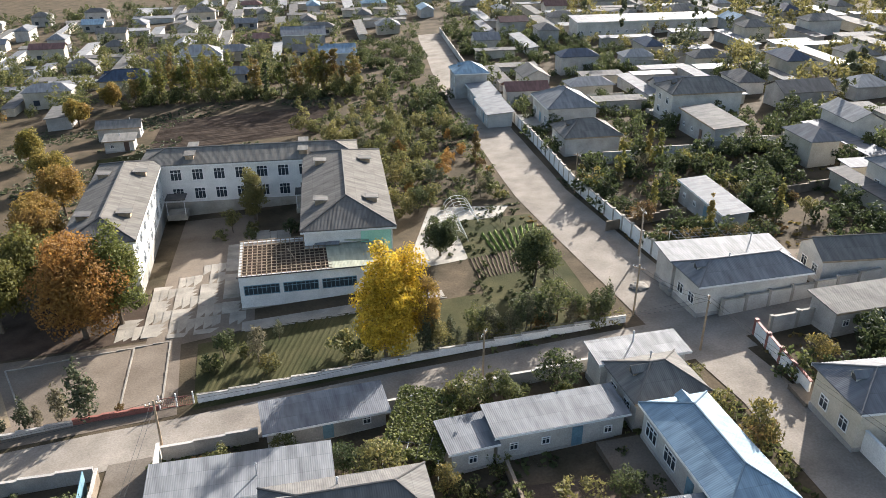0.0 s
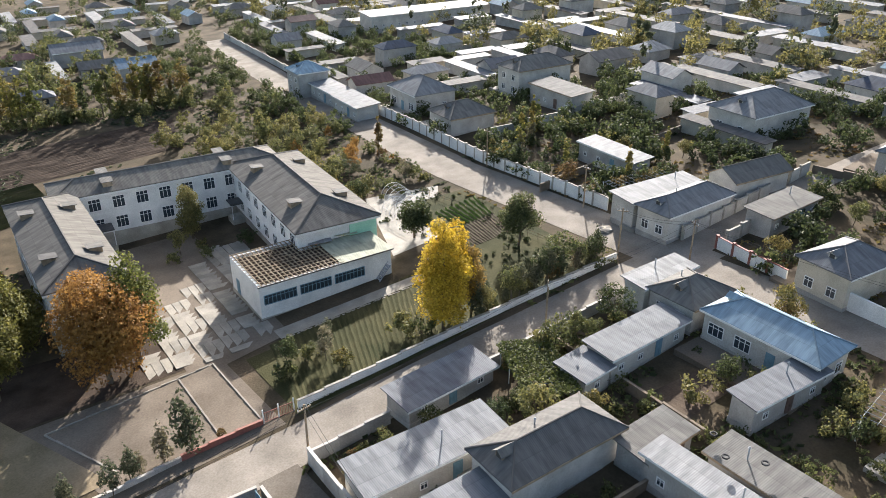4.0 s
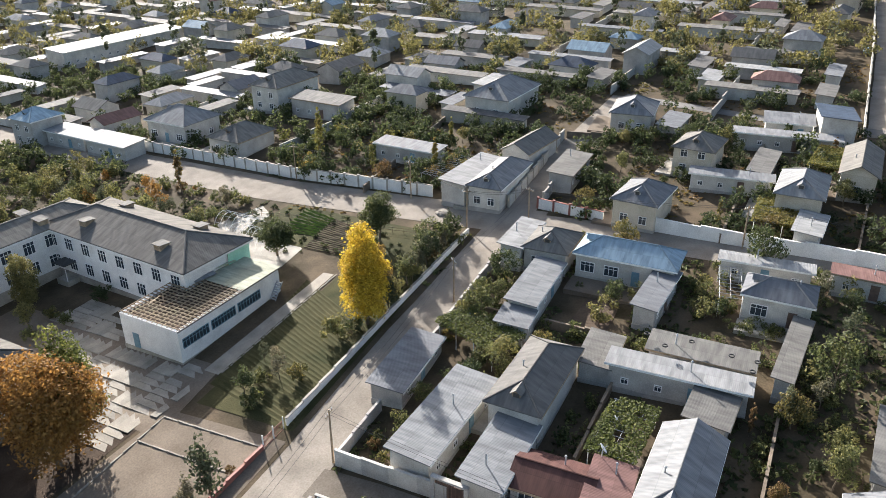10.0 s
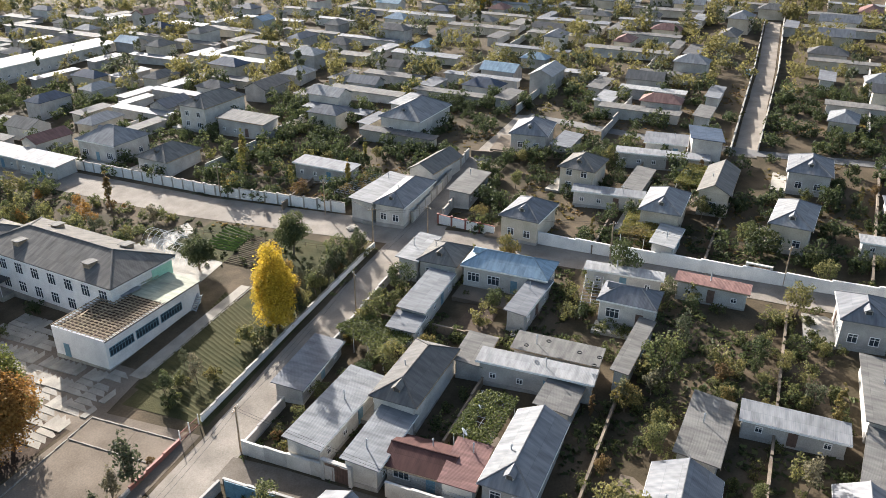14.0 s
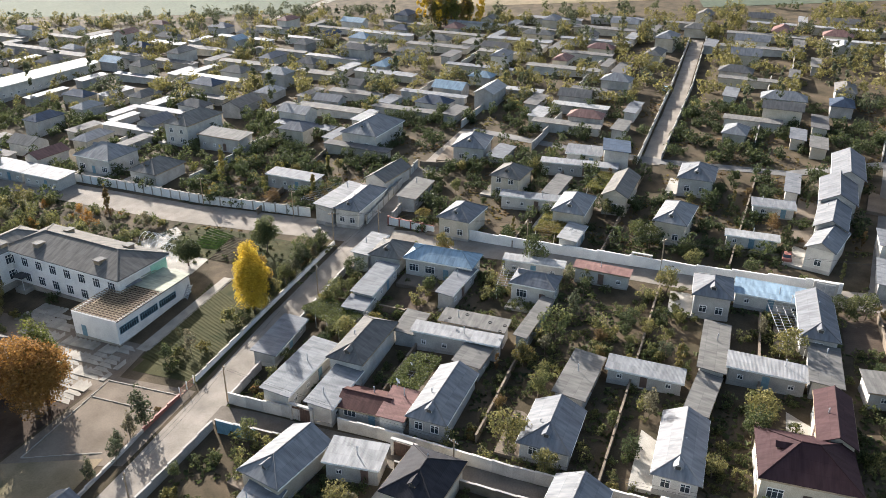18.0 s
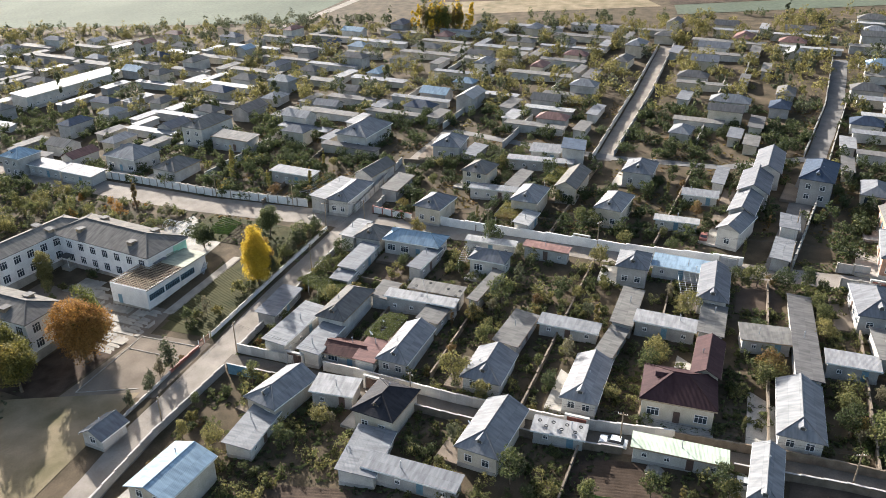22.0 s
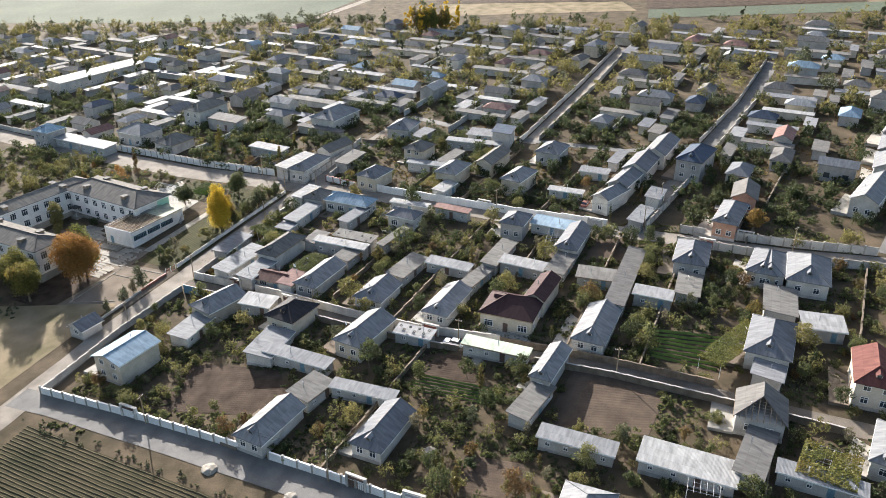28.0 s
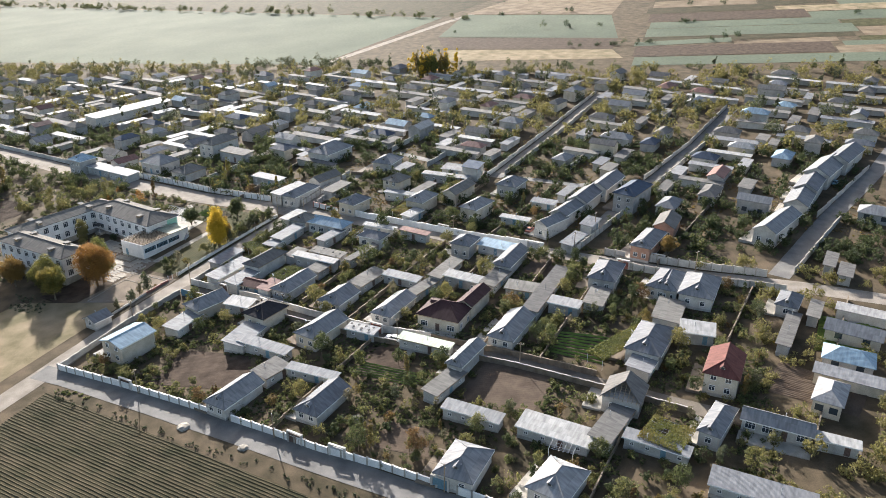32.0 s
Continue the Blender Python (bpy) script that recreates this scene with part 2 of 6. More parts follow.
for key, c, rg, mt in (("grey", (0.155, 0.15, 0.142), 0.85, 0.0), ("slate", (0.15, 0.142, 0.13), 0.92, 0.0), ("cream", (0.33, 0.34, 0.26), 0.6, 0.0), ("light", (0.185, 0.192, 0.202), 0.55, 0.0), ("white", (0.28, 0.282, 0.282), 0.5, 0.0),
                       ("blue", (0.24, 0.33, 0.40), 0.45, 0.0), ("brown", (0.08, 0.042, 0.038), 0.5, 0.0), ("dark", (0.055, 0.031, 0.033), 0.5, 0.0),
                       ("pink", (0.2, 0.118, 0.105), 0.6, 0.0), ("black", (0.035, 0.035, 0.04), 0.5, 0.0), ("red", (0.13, 0.055, 0.048), 0.55, 0.0),
                       ("green", (0.48, 0.55, 0.43), 0.55, 0.0), ("darkblue", (0.055, 0.075, 0.11), 0.5, 0.0), ("teal", (0.13, 0.2, 0.22), 0.45, 0.0)):
    M["roof_" + key] = roofing("sheet_roof_" + key, c, rough=rg, metal=mt)
glass, gn, gl, gb = material("window_glass", 0.08, 0, 0.5)
gb.inputs["Base Color"].default_value = (0.035, 0.045, 0.055, 1)
M["glass"] = glass


# ---- building blocks ----
def G(x, y):
    """The ground: one even slope, which levels out far off."""
    return 4.744 + 0.04666 * max(-900.0, min(900.0, x)) - 0.05042 * max(-900.0, min(900.0, y))


def part(name, bm, mat, parent=None, label=""):
    me = bpy.data.meshes.new(name)
    bm.to_mesh(me)
    bm.free()
    if mat:
        me.materials.append(M[mat])
    ob = new(name, me)
    if parent:
        ob.parent = parent
    if label:
        ob["label"] = label
    return ob


def share(name, me, parent, m):
    ob = new(name, me)
    ob.parent = parent
    ob.matrix_basis = m
    return ob


def thing(name, m, label, category, group="", kind=""):
    ob = new(name)
    ob.matrix_basis = m
    return tagged(ob, label, category, group, kind)


def box(bm, x0, x1, y0, y1, z0, z1, bevel=0.0):
    v = [bm.verts.new((x, y, z)) for z in (z0, z1) for x, y in ((x0, y0), (x1, y0), (x1, y1), (x0, y1))]
    for f in ((3, 2, 1, 0), (4, 5, 6, 7), (0, 1, 5, 4), (1, 2, 6, 5), (2, 3, 7, 6), (3, 0, 4, 7)):
        bm.faces.new([v[i] for i in f])
    return bm


def boxes(*rows):
    bm = bmesh.new()
    for r in rows:
        box(bm, *r)
    return bm


def tube(bm, a, b, r0, r1, sides=6):
    a, b = Vector(a), Vector(b)
    q = (b - a).to_track_quat("Z", "Y")
    rings = []
    for p, r in ((a, r0), (b, r1)):
        rings.append([bm.verts.new(p + q @ Vector((r * math.cos(k * 2 * math.pi / sides), r * math.sin(k * 2 * math.pi / sides), 0))) for k in range(sides)])
    for k in range(sides):
        bm.faces.new((rings[0][k], rings[0][(k + 1) % sides], rings[1][(k + 1) % sides], rings[1][k]))
    bm.faces.new(rings[1])
    bm.faces.new(rings[0][::-1])
    return bm


def slope_faces(bm, faces, thick):
    """Roof slopes with thickness; each face's first two corners are its eave, from which the sheets' UV is laid."""
    uv = bm.loops.layers.uv.verify()
    for pts in faces:
        pts = [Vector(p) for p in pts]
        e = (pts[1] - pts[0]).normalized()
        nrm = e.cross(pts[2] - pts[0]).normalized()
        s = nrm.cross(e)
        top, low = [bm.verts.new(p) for p in pts], [bm.verts.new(p - Vector((0, 0, thick))) for p in pts]
        made = [bm.faces.new(top), bm.faces.new(low[::-1])]
        made += [bm.faces.new((low[i], low[(i + 1) % len(pts)], top[(i + 1) % len(pts)], top[i])) for i in range(len(pts))]
        for f in made:
            for lp in f.loops:
                d = lp.vert.co - pts[0]
                lp[uv].uv = (d.dot(e), d.dot(s))
    return bm


def roof_shape(w, d, h, kind, pitch, over=0.45):
    """Slopes, and the ridge lines, of a roof over a w x d plan whose walls end at h."""
    X, Y = w / 2 + over, d / 2 + over
    z0 = h
    if kind == "F":
        z1 = h + 2 * Y * 0.07
        return [[(-X, -Y, z0), (X, -Y, z0), (X, Y, z1), (-X, Y, z1)]], []
    zr = h + Y * pitch
    if kind == "G":
        return ([[(-X, -Y, z0), (X, -Y, z0), (X, 0, zr), (-X, 0, zr)], [(X, Y, z0), (-X, Y, z0), (-X, 0, zr), (X, 0, zr)]], [((-X, 0, zr), (X, 0, zr))])
    k = max(0.3, X - Y * 0.95)
    a, b = (-k, 0, zr), (k, 0, zr)
    c = [(-X, -Y, z0), (X, -Y, z0), (X, Y, z0), (-X, Y, z0)]
    if kind == "J":
        b = (X, 0, zr)
        return ([[c[0], c[1], b, a], [c[2], c[3], a, b], [c[3], c[0], a]], [(a, b), (c[0], a), (c[3], a)])
    return ([[c[0], c[1], b, a], [c[2], c[3], a, b], [c[1], c[2], b], [c[3], c[0], a]], [(a, b), (c[0], a), (c[3], a), (c[1], b), (c[2], b)])


def lattice(xs, zs, y0, y1):
    """A frame with bars as one joined body: the cells between every second pair of lines are open."""
    bm, vs = bmesh.new(), {}

    def at(i, k, y):
        if (i, k, y) not in vs:
            vs[i, k, y] = bm.verts.new((xs[i], y, zs[k]))
        return vs[i, k, y]

    def solid(i, k):
        return 0 <= i < len(xs) - 1 and 0 <= k < len(zs) - 1 and (i % 2 == 0 or k % 2 == 0)

    for i in range(len(xs) - 1):
        for k in range(len(zs) - 1):
            if not solid(i, k):
                continue
            bm.faces.new((at(i, k, y0), at(i + 1, k, y0), at(i + 1, k + 1, y0), at(i, k + 1, y0)))
            bm.faces.new((at(i, k, y1), at(i, k + 1, y1), at(i + 1, k + 1, y1), at(i + 1, k, y1)))
            for di, dk, a, b in ((-1, 0, (i, k + 1), (i, k)), (1, 0, (i + 1, k), (i + 1, k + 1)), (0, -1, (i, k), (i + 1, k)), (0, 1, (i + 1, k + 1), (i, k + 1))):
                if not solid(i + di, k + dk):
                    bm.faces.new((at(*a, y0), at(*a, y1), at(*b, y1), at(*b, y0)))
    return bm


# shared meshes of openings
def opening_meshes(w, h, tag, bars=1, frame="whitepaint"):
    t_ = 0.08
    xs = [-w / 2, -w / 2 + t_]
    for i in range(bars):
        x = -w / 2 + w * (i + 1) / (bars + 1)
        xs += [x - 0.03, x + 0.03]
    xs += [w / 2 - t_, w / 2]
    zs = [0.0, t_, h * 0.68, h * 0.68 + 0.05, h - t_, h]
    fr = lattice(xs, zs, -0.06, 0.05)
    pn = boxes((-w / 2 + 0.08, w / 2 - 0.08, -0.02, 0.0, 0.08, h - 0.08))
    out = []
    for bm, mat, nm in ((fr, frame, "frame"), (pn, "glass", "pane")):
        me = bpy.data.meshes.new(f"{tag}_{nm}")
        bm.to_mesh(me)
        bm.free()
        me.materials.append(M[mat])
        out.append(me)
    return out


WIN = {"small": opening_meshes(1.2, 1.3, "small_window"), "school": opening_meshes(1.75, 1.9, "school_window", 2),
       "low": opening_meshes(0.8, 0.8, "low_window"), "wide": opening_meshes(1.9, 1.5, "wide_window", 2)}
wbm = boxes((-0.75, 0.75, -0.05, 0.04, 0, 1.4))
WIN["plain"] = bpy.data.meshes.new("plain_window")
wbm.to_mesh(WIN["plain"])
wbm.free()
WIN["plain"].materials.append(M["glass"])
dbm = boxes((-0.5, 0.5, -0.06, 0.04, 0, 2.05), (-0.4, -0.05, -0.08, -0.05, 0.2, 0.95), (0.05, 0.4, -0.08, -0.05, 0.2, 0.95), (-0.4, 0.4, -0.08, -0.05, 1.1, 1.9))
DOOR = bpy.data.meshes.new("door")
dbm.to_mesh(DOOR)
dbm.free()
DOOR.materials.append(M["blueframe"])
DOOR2 = DOOR.copy()
DOOR2.materials.clear()
DOOR2.materials.append(M["gatepaint"])


def window(parent, x, y, z, rz, kind="small"):
    fr = share("window", WIN[kind][0], parent, pose(x, y, z, 0, 0, rz))
    share("pane", WIN[kind][1], fr, Matrix())
    return fr


ROOF_WORDS = {"grey": "weathered grey corrugated roof", "light": "pale grey metal roof", "white": "bright white metal roof", "blue": "blue-grey metal roof",
              "brown": "dark brown metal roof", "dark": "dark maroon metal roof", "pink": "faded pink sheet roof", "black": "black metal roof", "red": "red metal roof",
              "green": "pale green sheet roof", "darkblue": "dark blue metal roof", "teal": "dark teal metal roof", "rafters": "open timber rafters"}
WALL_WORDS = {"white": "white plastered", "grey": "grey rendered", "beige": "beige rendered", "yellow": "yellow plastered", "brick": "brick"}
SHAPE_WORDS = {"F": "low-pitched", "G": "gabled", "H": "hipped", "J": "half-hipped"}
FOOT = []          # plan of every building: centre, half sizes, turn
rng = random.Random(7)


def house(x, y, w, d, turn, h, kind, roof, wall="white", pitch=0.5, detail=1, group="village houses", base=None):
    """A house or outbuilding, w along its turn. Its front is its -y side."""
    name = "house" if kind != "F" else "outbuilding"
    z = G(x, y) if base is None else base
    ob = thing(name, pose(x, y, z, 0, 0, turn), f"{WALL_WORDS[wall]} {'house' if kind != 'F' else 'outbuilding'} with {SHAPE_WORDS[kind]} {ROOF_WORDS[roof]}", "house" if kind != "F" else "outbuilding", group)
    FOOT.append((x, y, w / 2, d / 2, radians(turn)))
    iw, idp = w - 0.7, d - 0.7
    hh = h + (0.45 * 0.07 if kind == "F" else 0) - 0.05
    bm = bmesh.new()
    low = -1.6
    if kind == "F":
        v = [bm.verts.new(p) for p in ((-iw / 2, -idp / 2, low), (iw / 2, -idp / 2, low), (iw / 2, idp / 2, low), (-iw / 2, idp / 2, low),
                                       (-iw / 2, -idp / 2, hh), (iw / 2, -idp / 2, hh), (iw / 2, idp / 2, hh + idp * 0.07), (-iw / 2, idp / 2, hh + idp * 0.07))]
        for f in ((3, 2, 1, 0), (4, 5, 6, 7), (0, 1, 5, 4), (1, 2, 6, 5), (2, 3, 7, 6), (3, 0, 4, 7)):
            bm.faces.new([v[i] for i in f])
    else:
        box(bm, -iw / 2, iw / 2, -idp / 2, idp / 2, low, hh)
    part("wall", bm, wall, ob)
    if detail:
        part("plinth", boxes((-iw / 2 - 0.06, iw / 2 + 0.06, -idp / 2 - 0.06, idp / 2 + 0.06, low, 0.35)), "grey", ob)
    if kind in "GJ":
        zr = h + (d / 2) * pitch - 0.1
        for sx in (-1, 1) if kind == "G" else (1,):
            bm = bmesh.new()
            a = [bm.verts.new((sx * iw / 2, yy, zz)) for yy, zz in ((-idp / 2, hh), (idp / 2, hh), (0, zr))]
            b = [bm.verts.new((sx * (iw / 2 - 0.2), yy, zz)) for yy, zz in ((-idp / 2, hh), (idp / 2, hh), (0, zr))]
            bm.faces.new(a if sx > 0 else a[::-1])
            bm.faces.new(b[::-1] if sx > 0 else b)
            for i in range(3):
                bm.faces.new((a[i], b[i], b[(i + 1) % 3], a[(i + 1) % 3]))
            part("gable", bm, wall if roof != "rafters" else "wood", ob)
    slopes, ridges = roof_shape(w - 0.7, d - 0.7, h, kind, pitch)
    if roof == "rafters":
        # the hipped end is stripped to its rafters and battens
        (p0, p1, top), n = [Vector(p) for p in slopes[2]], 9
        for i in range(n + 1):
            foot = p0.lerp(p1, i / n)
            head = foot.lerp(top, 1.0) if i in (0, n) else Vector((foot.x + (top.x - foot.x) * (1 - abs(2 * i / n - 1)), foot.y, foot.z + (top.z - foot.z) * (1 - abs(2 * i / n - 1))))
            part("rafter", tube(bmesh.new(), foot, head, 0.06, 0.06, 4), "wood", ob)
        for i in range(8):
            f = (i + 0.5) / 8.5
            part("batten", tube(bmesh.new(), p0.lerp(top, f) + Vector((0, 0, 0.08)), p1.lerp(top, f) + Vector((0, 0, 0.08)), 0.03, 0.03, 4), "wood", ob)
        bm = slope_faces(bmesh.new(), slopes[:2], 0.1)
        part("roof", bm, "roof_grey", ob)
    else:
        part("roof", slope_faces(bmesh.new(), slopes, 0.12), "roof_" + roof, ob)
    if not detail and kind != "F" and x < 78:
        for k in (-0.25, 0.25):
            share("window", WIN["plain"], ob, pose(-iw / 2 - 0.005, k * idp, 1.0, 0, 0, -90))
            share("window", WIN["plain"], ob, pose(k * iw, -idp / 2 - 0.005, 1.0))
            if h > 5:
                share("window", WIN["plain"], ob, pose(-iw / 2 - 0.005, k * idp, 3.6, 0, 0, -90))
    if detail:
        if ridges:
            bm = bmesh.new()
            for a, b in ridges:
                tube(bm, Vector(a) + Vector((0, 0, 0.03)), Vector(b) + Vector((0, 0, 0.03)), 0.09, 0.09, 5)
            part("ridge_cap", bm, "roof_" + (roof if roof != "rafters" else "grey"), ob)
        X, Y = iw / 2 + 0.45, idp / 2 + 0.45
        fy = 1 if kind != "F" and abs(turn) < 45 else -1          # the side of yard and front door
        ft = 0 if fy < 0 else 180
        for sy in (-1, 1) if kind != "F" else (-1,):
            part("fascia", boxes((-X, X, min(sy * Y, sy * (Y + 0.03)), max(sy * Y, sy * (Y + 0.03)), h - 0.24, h - 0.02)), "whitepaint" if roof in ("blue", "light", "white") else "wood", ob)
        if kind in "HJ" or (kind == "G" and w > 8):
            e = idp / 2 + rng.uniform(2.6, 4.4)
            part("terrace", boxes((-iw / 2 - 0.3, iw / 2 + 0.3, min(fy * idp / 2, fy * e), max(fy * idp / 2, fy * e), -0.9, 0.06)), "yard" if rng.random() < 0.4 else "concrete", ob, "pale paved yard beside the house")
        zw = 0.95
        n = max(1, int(iw / 2.9))
        for i in range(n):
            xx = -iw / 2 + iw * (i + 0.5) / n
            if i == n // 2 and n > 1:
                share("door", DOOR if rng.random() < 0.5 else DOOR2, ob, pose(xx, fy * (idp / 2 + 0.005), 0.2, 0, 0, ft))
            else:
                window(ob, xx, fy * (idp / 2 + 0.005), zw, ft, "wide" if kind != "F" else "low")
            if h > 4.8:
                window(ob, xx, fy * (idp / 2 + 0.005), zw + 2.5, ft, "small")
        if kind != "F":
            for sx in (-1, 1):
                for k in range(2 if idp > 5 else 1):
                    yy = (k - 0.5) * idp * 0.45 if idp > 5 else 0
                    window(ob, sx * (iw / 2 + 0.005), yy, zw, 90 * sx, "small")
                    if h > 4.8:
                        window(ob, sx * (iw / 2 + 0.005), yy, zw + 2.5, 90 * sx, "small")
        if kind in "HJ" and roof != "rafters":
            # small gabled dormer on the hipped end towards the street
            Yr = idp / 2 + 0.45
            m = pose(-(iw / 2 + 0.45) + Yr * 0.5, 0, h + Yr * pitch * 0.5)
            dm = part("dormer", boxes((-0.35, 1.5, -0.42, 0.42, -0.45, 0.42)), "wood" if roof in ("grey", "dark", "black") else "white", ob, "small attic dormer with a dark vent")
            dm.matrix_basis = m
            part("vent", boxes((-0.37, -0.354, -0.32, 0.32, -0.2, 0.34)), "darkbox", dm)
            part("dormer_roof", slope_faces(bmesh.new(), [[(-0.6, -0.62, 0.32), (1.9, -0.62, 0.32), (1.9, 0, 0.8), (-0.6, 0, 0.8)], [(1.9, 0.62, 0.32), (-0.6, 0.62, 0.32), (-0.6, 0, 0.8), (1.9, 0, 0.8)]], 0.06), "roof_" + roof, dm)
            bm = bmesh.new()
            g = [[bm.verts.new((xx, yy, zz)) for yy, zz in ((-0.42, 0.42), (0.42, 0.42), (0, 0.72))] for xx in (-0.35, -0.28)]
            bm.faces.new(g[0][::-1]), bm.faces.new(g[1])
            for i in range(3):
                bm.faces.new((g[0][i], g[0][(i + 1) % 3], g[1][(i + 1) % 3], g[1][i]))
            part("dormer_gable", bm, "wood" if roof in ("grey", "dark", "black") else "white", dm)
        if rng.random() < 0.6:
            px, py = rng.uniform(-0.3, 0.3) * iw, rng.uniform(-0.1, 0.3) * idp
            zt = h + (0.2 if kind == "F" else 0.4)
            bm = tube(bmesh.new(), (px, py, h - 0.3), (px, py, zt + 1.1), 0.07, 0.07, 6)
            tube(bm, (px, py, zt + 1.1), (px, py, zt + 1.25), 0.14, 0.05, 6)
            part("flue", bm, "steel", ob)
    return ob


def strip_mesh(pts, width, lift, seg=6.0):
    """A band along a line, laid on the ground."""
    bm = bmesh.new()
    line = []
    for (x0, y0), (x1, y1) in zip(pts, pts[1:]):
        n = max(1, int(math.hypot(x1 - x0, y1 - y0) / seg))
        line += [(x0 + (x1 - x0) * i / n, y0 + (y1 - y0) * i / n) for i in range(n)]
    line.append(pts[-1])
    rows = []
    for i, (x, y) in enumerate(line):
        a, b = line[max(0, i - 1)], line[min(len(line) - 1, i + 1)]
        t = Vector((b[0] - a[0], b[1] - a[1])).normalized()
        wob = width / 2 + 0.25 * noise.noise((x * 0.2, y * 0.2, 0))
        rows.append([bm.verts.new((x - t.y * s, y + t.x * s, G(x - t.y * s, y + t.x * s) + lift)) for s in (wob, -wob)])
    for a, b in zip(rows, rows[1:]):
        bm.faces.new((a[1], b[1], b[0], a[0]))
    return bm


def patch_mesh(corners, lift, cut=8):
    """A four-cornered patch on the ground."""
    bm = bmesh.new()
    a, b, c, d = [Vector(p) for p in corners]
    grid = []
    for j in range(cut + 1):
        v = j / cut
        row = []
        for i in range(cut + 1):
            u = i / cut
            p = (a * (1 - u) + b * u) * (1 - v) + (d * (1 - u) + c * u) * v
            row.append(bm.verts.new((p.x, p.y, G(p.x, p.y) + lift)))
        grid.append(row)
    for j in range(cut):
        for i in range(cut):
            bm.faces.new((grid[j][i], grid[j][i + 1], grid[j + 1][i + 1], grid[j + 1][i]))
    bmesh.ops.recalc_face_normals(bm, faces=bm.faces)
    if bm.faces[:][0].normal.z < 0:
        bmesh.ops.reverse_faces(bm, faces=bm.faces)
    return bm


def furrows(corners, step, high, lift=0.03, cut=10, fill=0.76):
    """Ridges from side a-d to side b-c of a four-cornered plot."""
    a, b, c, d = [Vector(p) for p in corners]
    n = max(2, int(((d - a).length + (c - b).length) / 2 / step))
    bm = bmesh.new()
    r = random.Random(int(abs(a.x * 10 + a.y)))
    for i in range(n):
        v0, v1, vm = (i + 0.5 - fill / 2) / n, (i + 0.5 + fill / 2) / n, (i + 0.5) / n
        rows = []
        for k in range(cut + 1):
            u = k / cut
            w = r.uniform(-0.1, 0.1) / n
            pts = [(a * (1 - u) + b * u) * (1 - v) + (d * (1 - u) + c * u) * v for v in (v0 + w, vm + w, v1 + w)]
            rows.append([bm.verts.new((p.x, p.y, G(p.x, p.y) + z)) for p, z in zip(pts, (lift, lift + high * r.uniform(0.6, 1.2), lift))])
        for p, q in zip(rows, rows[1:]):
            bm.faces.new((p[0], q[0], q[1], p[1]))
            bm.faces.new((p[1], q[1], q[2], p[2]))
    bmesh.ops.recalc_face_normals(bm, faces=bm.faces)
    return bm


# ---- ground and roads ----
def axis_steps(lo, hi, fine0, fine1, fine, coarse):
    s, v = [], lo
    while v < hi:
        s.append(v)
        v += fine if fine0 <= v < fine1 else coarse
    return s + [hi]


bm = bmesh.new()
gx, gy = axis_steps(-2400, 3600, -200, 320, 20, 200), axis_steps(-2800, 2800, -220, 320, 20, 200)
grid = [[bm.verts.new((x, y, G(x, y))) for x in gx] for y in gy]
for r0, r1 in zip(grid, grid[1:]):
    for i in range(len(gx) - 1):
        bm.faces.new((r0[i], r0[i + 1], r1[i + 1], r1[i]))
tagged(part("ground", bm, "garden"), "bare earth and thin grass between the gardens", "ground", kind="structure")

ROADS = [("road", [(-150, 88), (-62, 76.5), (-30.5, 73.4), (-8, 69.8), (14, 66.6), (43, 61.5)], 6.0, "road", "pale worn lane along the school wall"),
         ("road", [(100, 260), (75, 185), (63, 140), (54, 106), (49.5, 79), (47, 62), (46, 56)], 8.6, "road", "wide pale street past the school"),
         ("road", [(46.6, 60), (45, 48), (40, 28), (35.5, 8), (32, -6), (28.2, -31), (25.5, -46), (21, -70), (19, -96), (10, -150), (0, -220)], 6.0, "road", "pale village street between white walls"),
         ("road", [(-55.6, 78), (-56.6, 68), (-60.4, 46.5), (-65.6, 19), (-70.0, -3), (-72.7, -17), (-79, -50), (-89, -100), (-100, -160)], 5.7, "asphalt", "grey asphalt road along the field"),
         ("road", [(-11.5, 68), (-16, 44), (-21, 24), (-24.5, 8), (-26, -10), (-28.5, -29), (-33.3, -51), (-37, -66), (-44, -100)], 4.0, "lane", "narrow lane between garden walls"),
         ("road", [(49, 60), (63, 58.3), (80, 55.5), (112, 48)], 5.0, "road", "narrow side street"),
         ("road", [(28, -33.5), (60, -44.5), (91, -54.8), (135, -70), (190, -85)], 5.0, "asphalt", "side street with its shade put into the dark road colour"),
         ("road", [(24, -91), (65, -108), (113, -130), (160, -148)], 5.6, "asphalt", "side street between gabled houses, its shade put into the dark road colour"),
         ("road", [(88, 1), (152, -12.4), (215, -24)], 4.6, "road", "pale side street"),
         ("road", [(262, 168), (294.6, 155.7), (432.6, 123.3), (502.5, 103.1), (700, 20)], 6.0, "road", "pale farm road between fields"),
         ("road", [(112, 48), (98, 20), (90, -2), (84, -30), (91, -54)], 3.2, "asphalt", "back lane")]
for i, (nm, pts, wd, mat, lab) in enumerate(ROADS):
    tagged(part(nm, strip_mesh(pts, wd, 0.05 + 0.006 * i), mat), lab, "road", kind="structure")


def on_road(x, y, slack=1.0):
    for _, pts, wd, _, _ in ROADS:
        for (x0, y0), (x1, y1) in zip(pts, pts[1:]):
            dx, dy = x1 - x0, y1 - y0
            t = max(0, min(1, ((x - x0) * dx + (y - y0) * dy) / (dx * dx + dy * dy)))
            if math.hypot(x - x0 - t * dx, y - y0 - t * dy) < wd / 2 + slack:
                return True
    return False


